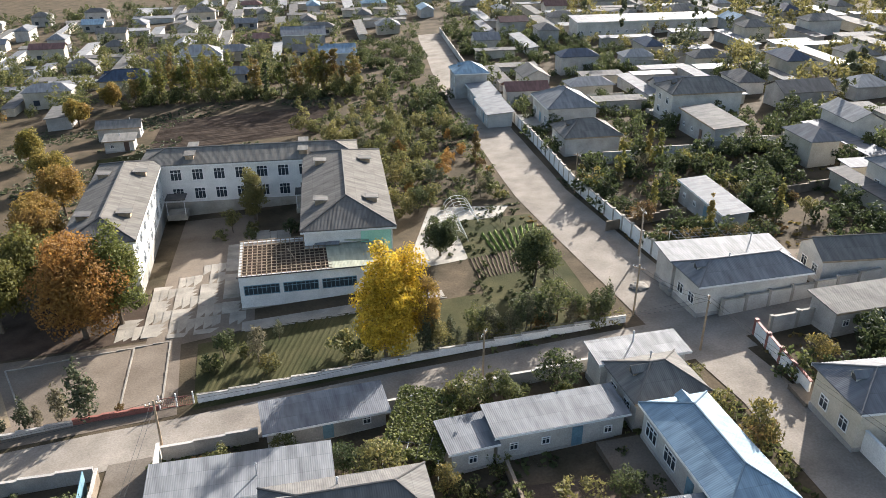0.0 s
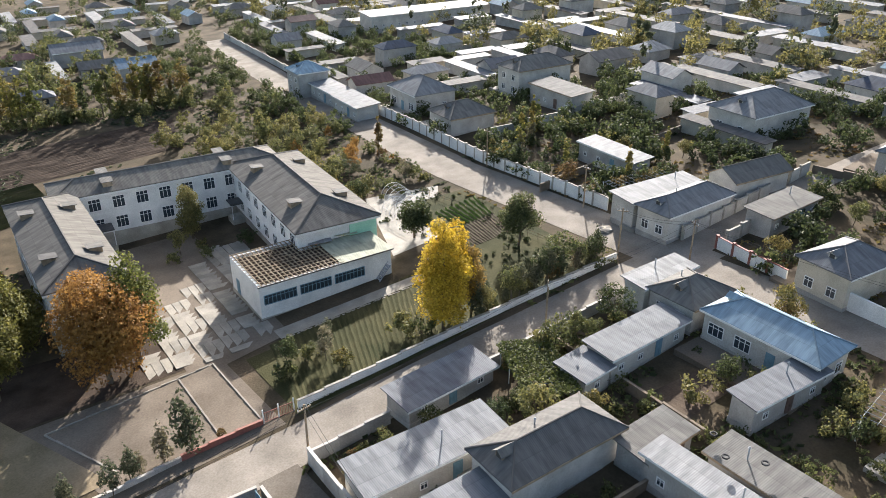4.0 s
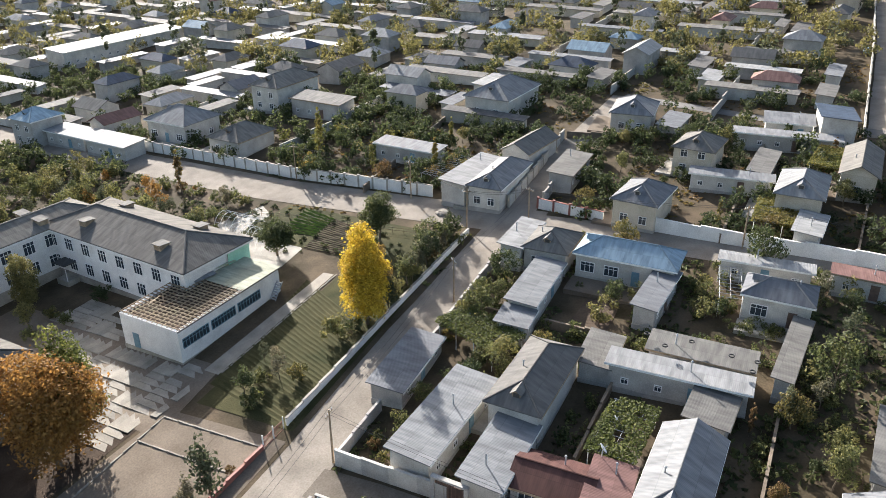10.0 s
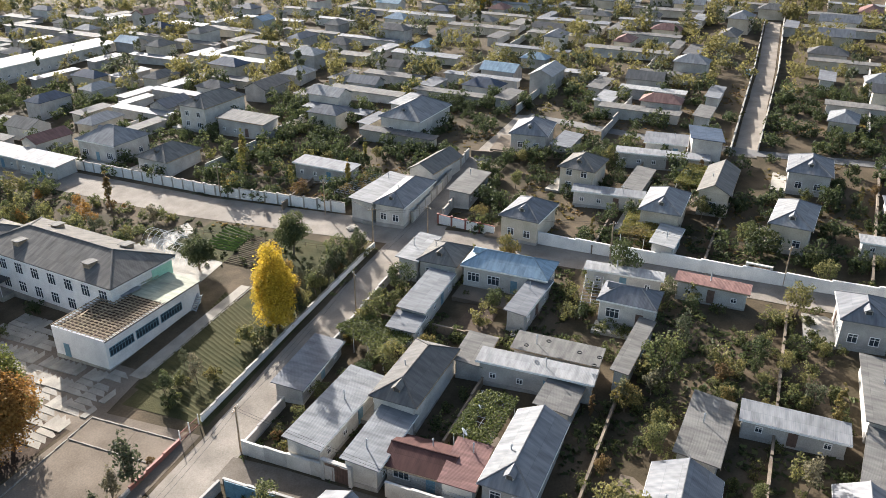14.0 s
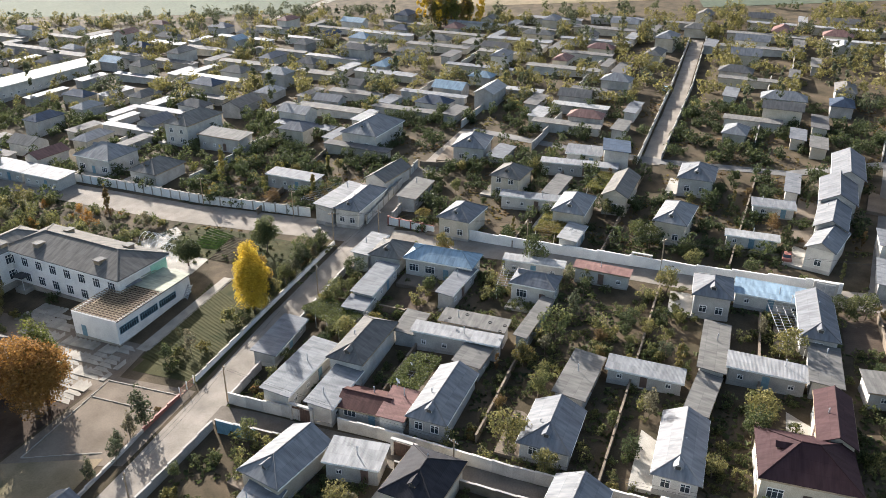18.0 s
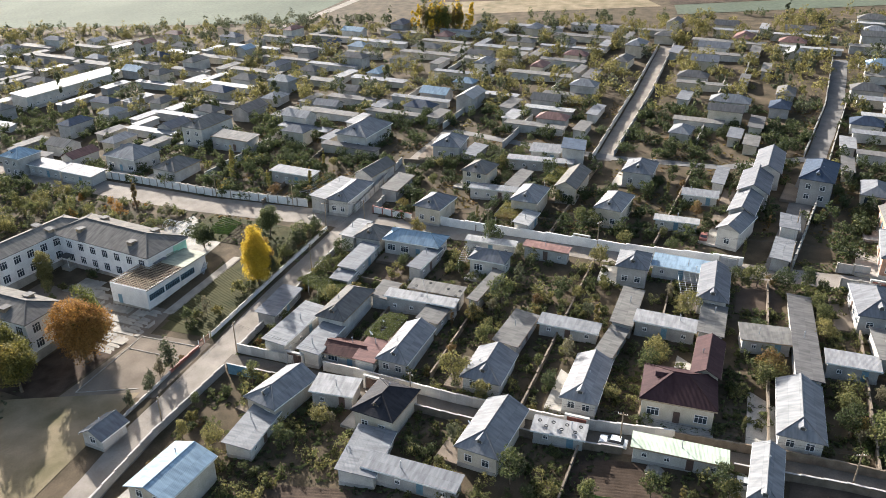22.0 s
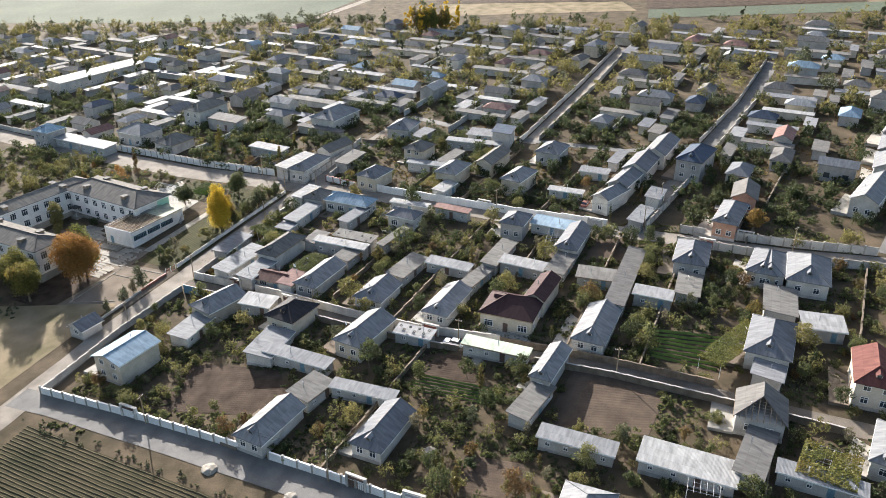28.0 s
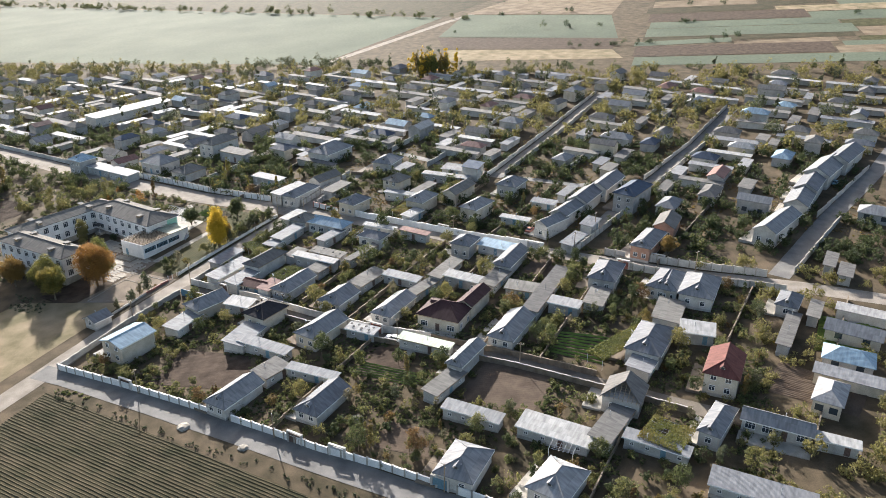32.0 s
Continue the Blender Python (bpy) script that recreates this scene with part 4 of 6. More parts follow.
house(21.0, 252.0, 13.0, 9.0, -12.0, 5.6, "H", "white", "grey")
house(58.0, 272.0, 15.0, 9.0, -12.0, 4.5, "G", "light", "grey", pitch=0.45)
house(58.0, 232.0, 11.0, 8.0, -12.0, 4.2, "G", "blue", "white", pitch=0.45)
house(5.9, 64.2, 11.6, 4.3, -6.9, 2.3, "F", "light", "grey")
house(11.2, 43.5, 7.0, 3.9, -8.5, 2.5, "F", "grey", "grey")


# ---- cultivated plots ----
tagged(part("garden_plot", patch_mesh([(33.2, 89.9), (31.8, 84.0), (40.3, 82.7), (43.5, 88.9)], 0.04), "darksoil"), "freshly turned dark soil in ridges", "garden plot", kind="structure")
tagged(part("crop_rows", furrows([(33.2, 89.9), (31.8, 84.0), (40.3, 82.7), (43.5, 88.9)], 0.5, 0.12, 0.05), "darksoil"), "freshly turned dark soil in ridges", "crop rows", kind="stuff")
tagged(part("garden_plot", patch_mesh([(38.1, 96.4), (37.1, 90.0), (43.5, 88.9), (47.0, 95.5)], 0.04), "darksoil"), "rows of green plants in a garden plot", "garden plot", kind="structure")
tagged(part("crop_rows", furrows([(38.1, 96.4), (37.1, 90.0), (43.5, 88.9), (47.0, 95.5)], 0.8, 0.30, 0.05, fill=0.45), "crop"), "rows of green plants in a garden plot", "crop rows", kind="stuff")
tagged(part("garden_plot", patch_mesh([(0.4, 86.3), (-5.3, 73.6), (13.9, 72.0), (24.4, 85.2)], 0.04), "grass"), "faint planted rows in the school lawn", "garden plot", kind="structure")
tagged(part("crop_rows", furrows([(0.4, 86.3), (-5.3, 73.6), (13.9, 72.0), (24.4, 85.2)], 0.7, 0.07, 0.05), "grass"), "faint planted rows in the school lawn", "crop rows", kind="stuff")
tagged(part("garden_plot", patch_mesh([(-48.0, -21.4), (-45.5, -39.1), (-30.1, -42.9), (-28.2, -25.5)], 0.04), "ploughed"), "ploughed brown soil in ridges", "garden plot", kind="structure")
tagged(part("crop_rows", furrows([(-48.0, -21.4), (-45.5, -39.1), (-30.1, -42.9), (-28.2, -25.5)], 0.7, 0.018, 0.05), "ploughed"), "ploughed brown soil in ridges", "crop rows", kind="stuff")
tagged(part("garden_plot", patch_mesh([(-23.2, -36.6), (-26.4, -50.7), (-14.3, -52.4), (-13.7, -36.8)], 0.04), "darksoil"), "rows of green plants in a garden plot", "garden plot", kind="structure")
tagged(part("crop_rows", furrows([(-23.2, -36.6), (-26.4, -50.7), (-14.3, -52.4), (-13.7, -36.8)], 1.35, 0.4, 0.05, fill=0.45), "crop"), "rows of green plants in a garden plot", "crop rows", kind="stuff")
tagged(part("garden_plot", patch_mesh([(-36.6, 6.9), (-36.6, -8.6), (-29.6, -9.1), (-28.3, 4.4)], 0.04), "darksoil"), "freshly turned dark soil in ridges", "garden plot", kind="structure")
tagged(part("crop_rows", furrows([(-36.6, 6.9), (-36.6, -8.6), (-29.6, -9.1), (-28.3, 4.4)], 0.6, 0.014, 0.05), "darksoil"), "freshly turned dark soil in ridges", "crop rows", kind="stuff")
tagged(part("garden_plot", patch_mesh([(-40.9, 4.3), (-42.7, -12.4), (-37.9, -13.9), (-35.6, 2.4)], 0.04), "darksoil"), "rows of green plants in a garden plot", "garden plot", kind="structure")
tagged(part("crop_rows", furrows([(-40.9, 4.3), (-42.7, -12.4), (-37.9, -13.9), (-35.6, 2.4)], 0.8, 0.25, 0.05, fill=0.45), "crop"), "rows of green plants in a garden plot", "crop rows", kind="stuff")
tagged(part("garden_plot", patch_mesh([(-54.4, 48.1), (-51.9, 22.3), (-39.0, 30.5), (-39.8, 48.6)], 0.04), "darksoil"), "freshly turned dark soil in ridges", "garden plot", kind="structure")
tagged(part("crop_rows", furrows([(-54.4, 48.1), (-51.9, 22.3), (-39.0, 30.5), (-39.8, 48.6)], 0.6, 0.014, 0.05), "darksoil"), "freshly turned dark soil in ridges", "crop rows", kind="stuff")
tagged(part("garden_plot", patch_mesh([(18.5, 48.4), (17.0, 43.6), (24.8, 42.2), (25.4, 46.4)], 0.04), "ploughed"), "ploughed brown soil in ridges", "garden plot", kind="structure")
tagged(part("crop_rows", furrows([(18.5, 48.4), (17.0, 43.6), (24.8, 42.2), (25.4, 46.4)], 0.6, 0.014, 0.05), "ploughed"), "ploughed brown soil in ridges", "crop rows", kind="stuff")
tagged(part("garden_plot", patch_mesh([(12.7, -23.6), (11.1, -31.4), (23.5, -34.1), (24.0, -25.7)], 0.04), "ploughed"), "ploughed brown soil in ridges", "garden plot", kind="structure")
tagged(part("crop_rows", furrows([(12.7, -23.6), (11.1, -31.4), (23.5, -34.1), (24.0, -25.7)], 0.6, 0.014, 0.05), "ploughed"), "ploughed brown soil in ridges", "crop rows", kind="stuff")
tagged(part("garden_plot", patch_mesh([(-28.6, -83.9), (-34.5, -101.0), (-24.3, -104.6), (-17.1, -88.1)], 0.04), "ploughed"), "ploughed brown soil in ridges", "garden plot", kind="structure")
tagged(part("crop_rows", furrows([(-28.6, -83.9), (-34.5, -101.0), (-24.3, -104.6), (-17.1, -88.1)], 0.6, 0.12, 0.05), "ploughed"), "ploughed brown soil in ridges", "crop rows", kind="stuff")
tagged(part("garden_plot", patch_mesh([(-11.1, -95.6), (-13.4, -106.5), (4.5, -111.8), (4.6, -98.6)], 0.04), "darksoil"), "rows of green plants in a garden plot", "garden plot", kind="structure")
tagged(part("crop_rows", furrows([(-11.1, -95.6), (-13.4, -106.5), (4.5, -111.8), (4.6, -98.6)], 0.9, 0.40, 0.05, fill=0.45), "crop"), "rows of green plants in a garden plot", "crop rows", kind="stuff")
tagged(part("garden_plot", patch_mesh([(-63.4, -9.5), (-63.9, -22.5), (-55.8, -19.9), (-55.2, -10.0)], 0.04), "ploughed"), "ploughed brown soil in ridges", "garden plot", kind="structure")
tagged(part("crop_rows", furrows([(-63.4, -9.5), (-63.9, -22.5), (-55.8, -19.9), (-55.2, -10.0)], 0.6, 0.014, 0.05), "ploughed"), "ploughed brown soil in ridges", "crop rows", kind="stuff")
tagged(part("garden_plot", patch_mesh([(-1.7, 169.8), (32.4, 163.2), (42.6, 184.8), (3.9, 195.4)], 0.04), "darksoil"), "freshly turned dark soil in ridges", "garden plot", kind="structure")
tagged(part("crop_rows", furrows([(-1.7, 169.8), (32.4, 163.2), (42.6, 184.8), (3.9, 195.4)], 1.0, 0.12, 0.05), "darksoil"), "freshly turned dark soil in ridges", "crop rows", kind="stuff")
tagged(part("garden_plot", patch_mesh([(-14, 150), (2.5, 151), (5, 169), (-11.5, 171)], 0.04), "darksoil"), "rows of green plants behind the school", "garden plot", kind="structure")
tagged(part("crop_rows", furrows([(-14, 150), (2.5, 151), (5, 169), (-11.5, 171)], 1.0, 0.3, 0.05, fill=0.6), "grass"), "rows of green plants behind the school", "crop rows", kind="stuff")
tagged(part("field", patch_mesh([(-62.2, 69.6), (-92.2, -64.5), (-242.2, -74.5), (-212.2, 84.6)], 0.03), "stubble"), "large harvested field with faint rows", "field", kind="structure")
tagged(part("field_rows", furrows([(-62.2, 69.6), (-92.2, -64.5), (-167.2, -69.5), (-137.2, 77.6)], 0.75, 0.12, 0.05, 40, fill=0.4), "straw"), "low ridges of the harvested field", "crop rows", kind="stuff")
CLEAR = [(37.2, 86.4, 3.0), (41.4, 92.7, 3.2), (8.3, 79.3, 6.0), (-38.0, -32.2, 8.3), (-19.4, -44.1, 5.3), (-32.8, -1.6, 3.5), (-39.3, -4.9, 3.0), (-46.3, 37.4, 6.5), (21.4, 45.2, 4.2), (17.8, -28.7, 4.4), (-26.1, -94.4, 7.3), (-3.8, -103.1, 6.8), (-59.6, -15.5, 3.6), (19.3, 178.3, 13.5), (8.4, 64.4, 4.5), (12.9, 57.6, 3.6), (-49.5, 42, 4.5), (-49, 31, 4.5), (-44, 32, 4), (-42, 42, 3.5), (-1.4, 40.2, 3.2)]


# ---- walls along streets and plots ----
def wall_line(pts, high, mat, label, cap="concrete", pier="concrete", step=3.0, gate=()):
    ob = tagged(new("garden_wall"), label, "wall", "street walls")
    x0, y0 = pts[0]
    ob.matrix_basis = pose(x0, y0, G(x0, y0))
    inv = ob.matrix_basis.inverted()
    for (ax, ay), (bx, by) in zip(pts, pts[1:]):
        L = math.hypot(bx - ax, by - ay)
        n = max(1, round(L / step))
        ang = math.degrees(math.atan2(by - ay, bx - ax))
        key = (round(L / n, 2), high, mat, cap)
        if key not in PANEL:
            s = L / n
            bm = boxes((0.0, s, -0.1, 0.1, -0.9, high), (-0.02, s + 0.02, -0.15, 0.15, high + 0.002, high + 0.08))
            me = bpy.data.meshes.new("panel")
            bm.to_mesh(me)
            me.materials.append(M[mat])
            me.materials.append(M[cap])
            for f in me.polygons[6:]:
                f.material_index = 1
            bm.free()
            bm = boxes((-0.17, 0.17, -0.17, 0.17, -0.9, high + 0.15), (-0.21, 0.21, -0.21, 0.21, high + 0.151, high + 0.22))
            mp = bpy.data.meshes.new("pier")
            bm.to_mesh(mp)
            bm.free()
            mp.materials.append(M[pier or mat])
            PANEL[key] = (me, mp)
        me, mp = PANEL[key]
        for i in range(n):
            x, y = ax + (bx - ax) * i / n, ay + (by - ay) * i / n
            mx, my = ax + (bx - ax) * (i + 0.5) / n, ay + (by - ay) * (i + 0.5) / n
            if in_house(mx, my, -0.1):
                continue
            z = G(mx, my)
            share("panel", me, ob, inv @ pose(x, y, z, 0, 0, ang))
            if pier:
                share("pier", mp, ob, inv @ pose(x, y, z, 0, 0, ang))
    if not ob.children:
        bpy.data.objects.remove(ob)
        return None
    return ob


PANEL = {}
wall_line([(-4.6, 74.2), (17.1, 70.5), (41.4, 66.1)], 0.95, "limewash", "low white school wall along the lane", "concrete", None)
wall_line([(78, 175), (66.4, 129.5), (59.3, 104.4), (54.0, 75.5)], 2.1, "limewash", "long white panel wall with grey piers along the wide street")
wall_line([(51.6, 57.2), (47.9, 46.6)], 1.7, "limewash", "white garden wall with maroon piers and plinth", "maroon", "maroon")
wall_line([(47.6, 46), (43.9, 32.7), (40.6, 19.4), (34.8, -4), (30.6, -27.5)], 2.1, "limewash", "white street wall of the houses opposite", "limewash", None, 6.0)
wall_line([(23.6, -44.5), (17.8, -69), (15.5, -92)], 2.0, "white", "white street wall")
wall_line([(29.6, -45.3), (25.0, -71.3), (23.4, -88)], 2.0, "white", "white street wall")
wall_line([(-53.8, 73.7), (-56.6, 53.6), (-60.1, 33.1), (-64.5, 10.4), (-66.9, -0.1), (-68.9, -14.5), (-71.0, -24.9), (-76.0, -50)], 1.6, "limewash", "white panel wall along the field road", "whitepaint", "concrete")
wall_line([(-53.4, 73.3), (-32.5, 70.8), (-14.5, 66.8)], 1.5, "grey", "rough grey garden wall along the lane", "grey", None)
wall_line([(-14.2, 66.5), (-18.5, 42), (-23.2, 23), (-27.0, 4), (-28.3, -12), (-31, -32), (-36, -54), (-40, -70)], 1.4, "mud", "mud-brick wall along the narrow lane", "grey", None)
wall_line([(-8.9, 66.8), (-13.7, 43), (-18.8, 24), (-22.3, 7), (-23.6, -10)], 1.9, "white", "white rendered wall along the narrow lane", "white", None)
wall_line([(-23.6, -10), (-26.2, -28), (-30.8, -50)], 1.5, "mud", "mud-brick wall along the narrow lane", "mud", None)
wall_line([(-8.7, 66.6), (11, 63.4), (33, 60)], 1.5, "grey", "rough wall of the yards along the lane", "grey", None)
wall_line([(51.2, 61.9), (66, 59.6), (84, 57.5)], 2.0, "white", "white wall of a side street")
wall_line([(53, 56.6), (66, 54.8)], 2.0, "grey", "wall of a side street")
wall_line([(30, -37), (60, -48), (90, -58)], 2.0, "white", "white wall of the side street with its shade put into the dark road colour")
for a, b, hgt, mat in (((-13, 29.5), (28, 21), 1.7, "grey"), ((-20, 13.5), (30, 2.5), 1.7, "grey"), ((-22, -4.5), (26, -13.5), 1.8, "grey"), ((-25, -23), (23, -31), 1.8, "grey"),
                       ((-28, -37), (20, -46), 1.8, "grey"), ((-63.8, 12), (-27, 4), 1.5, "grey"),
                       ((-76, -52), (-36, -60), 1.6, "grey"), ((43, 30), (86, 20), 1.8, "grey"), ((40, 13), (84, 2), 1.8, "grey"),
                       ((37, -10), (80, -22), 1.8, "grey"), ((25, -60), (70, -74), 1.8, "grey"), ((54, 88), (110, 82), 1.8, "grey"), ((-34, -72), (15, -84), 1.8, "grey"),
                       ((-44, -92), (14, -106), 1.8, "white"), ((84, 57), (84, 20), 1.8, "grey"), ((-9, 45.2), (12, 41), 1.6, "grey"), ((20, 60.5), (16, 41), 1.6, "grey")):
    wall_line([a, b], hgt - 0.45, "mud" if mat == "grey" else mat, "rough mud-brick wall between two gardens", "mud", None, 4.5)
wall_line([(-34, 79.4), (-21.4, 77.3), (-16.3, 76.6)], 0.5, "grey", "low grey wall along the lane in front of the school", "grey", None)
wall_line([(-16.3, 76.6), (-8.3, 75.0)], 0.6, "maroon", "low rusty red parapet along the school forecourt", "maroon", None, 2.7)
# red-brown metal gate at the school entrance
gate = thing("school_gate", pose(-8.2, 75.0, G(-8.2, 75.0), 0, 0, -11), "rusty red metal gate between white posts at the school entrance", "gate")
for xx in (0, 1.65, 3.3):
    part("post", tube(bmesh.new(), (xx, 0, -0.3), (xx, 0, 1.7), 0.07, 0.07, 8), "whitepaint", gate)
for xx in (0.1, 1.75):
    lf = part("leaf", boxes((xx, xx + 1.45, -0.02, 0.02, 0.1, 0.18), (xx, xx + 1.45, -0.02, 0.02, 1.2, 1.28)), "maroon", gate)
    for k in range(8):
        part("bar", boxes((xx + 0.1 + k * 0.17, xx + 0.13 + k * 0.17, -0.015, 0.015, 0.18, 1.2)), "maroon", lf)


# ---- street gates ----
def street_gate(x, y, turn, w=3.4, mat="gatepaint"):
    ob = thing("street_gate", pose(x, y, G(x, y), 0, 0, turn), "double-leaf metal yard gate between masonry piers", "gate", "yard gates")
    for s in (-1, 1):
        part("pier", boxes((s * (w / 2 + 0.2) - 0.2, s * (w / 2 + 0.2) + 0.2, -0.25, 0.25, -0.8, 2.5)), "white", ob)
        lf = part("leaf", boxes((min(0.02 * s, s * w / 2), max(0.02 * s, s * w / 2), -0.04, 0.04, 0.05, 2.2)), mat, ob)
        for k in range(4):
            xx = s * w / 2 * (k + 0.5) / 4
            part("rib", boxes((xx - 0.03, xx + 0.03, -0.07, 0.07, 0.06, 2.19)), mat, lf)
    part("lintel", boxes((-w / 2 - 0.4, w / 2 + 0.4, -0.25, 0.25, 2.5, 2.7)), "white", ob)


for gx_, gy_, gt, gm in ((52.6, 70.5, 82, "gatepaint"), (46.6, 43.0, 73, "maroon"), (29.8, -24.5, 76, "steel"), (-11.4, 54.6, 78, "gatepaint"), (-16.8, 38.5, 77, "gatepaint"),
                         (-22.9, 4.5, 80, "maroon"), (-56.9, 52, 80, "gatepaint"), (-65.8, 5, 78, "gatepaint"), (-67.6, -5, 82, "steel"), (-20.6, 15.2, 77, "steel"),
                         (22, -51, 76, "maroon"), (37.5, 5.5, 76, "gatepaint"), (-71.5, -27, 79, "blueframe"), (27, -60, 79, "steel")):
    street_gate(gx_, gy_, gt, 3.0, gm)


# ---- power poles and cables ----
POLES = [(-8.6, 67.2, 6.4), (-30.2, 70.4, 6.2), (22, 63.2, 6.4), (44.6, 57.5, 6.6), (52.9, 79, 6.8), (58.5, 103, 6.8), (41.7, 27, 6.6), (36.3, 2, 6.6), (29.5, -36.5, 6.6), (-58.0, 48, 6.4), (-65.2, 10, 6.4), (-72.2, -28, 6.4), (-19.6, 31.5, 6.2), (-25.6, -2, 6.2), (-30.4, -33, 6.2), (43, 66.8, 6.6), (22.5, -70, 6.6), (45, -40.5, 6.6)]
for k, (x, y, hh) in enumerate(POLES):
    ob = thing("power_pole", pose(x, y, G(x, y), 0, 0, 20 * k), "weathered wooden power pole with a crossarm and insulators", "pole", "street poles")
    part("pole", tube(bmesh.new(), (0, 0, -0.5), (0.05, 0, hh), 0.13, 0.09, 8), "wood", ob)
    arm = part("crossarm", boxes((-0.75, 0.75, -0.05, 0.05, hh - 0.5, hh - 0.38)), "wood", ob)
    for s in (-0.65, -0.3, 0.3, 0.65):
        part("insulator", tube(bmesh.new(), (s, 0, hh - 0.38), (s, 0, hh - 0.2), 0.05, 0.03, 6), "whitepaint", arm)
for a, b in ((1, 0), (0, 2), (2, 3), (3, 15), (15, 4), (4, 5), (3, 6), (6, 7), (7, 8), (9, 10), (10, 11), (0, 12), (12, 13), (13, 14), (8, 16), (8, 17)):
    cu = bpy.data.curves.new("cable", "CURVE")
    cu.dimensions, cu.bevel_depth, cu.bevel_resolution = "3D", 0.018, 0
    for off in (-0.5, 0.5):
        sp = cu.splines.new("POLY")
        sp.points.add(10)
        p, q = POLES[a], POLES[b]
        for i in range(11):
            f = i / 10
            sp.points[i].co = (p[0] + (q[0] - p[0]) * f + off * 0.6, p[1] + (q[1] - p[1]) * f + off * 0.6, (G(p[0], p[1]) + p[2]) * (1 - f) + (G(q[0], q[1]) + q[2]) * f - 0.3 - 2.4 * f * (1 - f), 1)
    cu.materials.append(M["rubber"])
    tagged(new("cable", cu), "pair of sagging black power cables", "cable", "overhead cables")


# ---- trees ----
def crown_mesh(name, mat, seed, shape, leaves, size, clumps):
    """Leaves as small folded quads on the outside of many lobes; shape: radius x, radius z, height of the middle, pointedness."""
    r = random.Random(seed)
    rx_, rz_, mid, point = shape
    lobes = []
    for c in range(clumps):
        while True:
            p = Vector((r.uniform(-1, 1), r.uniform(-1, 1), r.uniform(-1, 1)))
            if 0.2 < p.length < 0.86:
                break
        taper = 1 - point * (p.z * 0.5 + 0.5)
        p *= 1.06 + 0.5 * noise.noise(p.normalized() * 1.6 + Vector((seed * 3.7, 0, 0)))
        lobes.append((Vector((p.x * rx_ * taper, p.y * rx_ * taper, mid + p.z * rz_)), min(rx_, rz_) * r.uniform(0.15, 0.38) * (0.65 + 0.35 * taper)))
    pick = [c for c in lobes for _ in range(max(1, int(12 * (c[1] / rx_) ** 2 * 8)))]
    verts, faces = [], []
    while len(faces) < leaves:
        cen, cr = pick[r.randrange(len(pick))]
        d = Vector((r.gauss(0, 1), r.gauss(0, 1), r.gauss(0, 1) + 0.25)).normalized()
        p = cen + d * cr * r.uniform(0.72, 1.12) + Vector((r.gauss(0, 0.06), r.gauss(0, 0.06), r.gauss(0, 0.06))) * rx_
        if r.random() < 0.85 and any((p - o).length < 0.62 * q for o, q in lobes):
            continue
        q = (d + Vector((r.gauss(0, 0.55), r.gauss(0, 0.55), r.gauss(0, 0.55)))).to_track_quat("Z", "Y").to_matrix() @ Euler((0, 0, r.uniform(0, 6.3))).to_matrix()
        s = size * r.uniform(0.6, 1.35)
        k = len(verts)
        for a, b, z in ((-1, 0, 0), (0, -0.62, -0.2), (1, 0, 0), (0, 0.62, -0.2)):
            verts.append(p + q @ Vector((a * s, b * s, z * s)))
        faces.append((k, k + 1, k + 2, k + 3))
    me = bpy.data.meshes.new(name)
    me.from_pydata([tuple(v) for v in verts], [], faces)
    me.materials.append(M[mat])
    return me


def trunk_mesh(seed, high, rad, limbs, spread):
    r = random.Random(seed)
    bm = bmesh.new()
    p, ra = Vector((0, 0, -0.3)), rad
    for i in range(4):
        q = p + Vector((r.uniform(-0.12, 0.12), r.uniform(-0.12, 0.12), high / 3.6))
        tube(bm, p, q, ra, ra * 0.78, 7)
        p, ra = q, ra * 0.78
        if i >= 1:
            for k in range(limbs):
                a = r.uniform(0, 6.28)
                e = p + Vector((math.cos(a) * spread, math.sin(a) * spread, r.uniform(0.4, 1.1) * spread))
                m_ = (p + e) / 2 + Vector((0, 0, 0.12 * spread))
                tube(bm, p, m_, ra * 0.5, ra * 0.33, 5)
                tube(bm, m_, e, ra * 0.33, ra * 0.12, 5)
    return bm


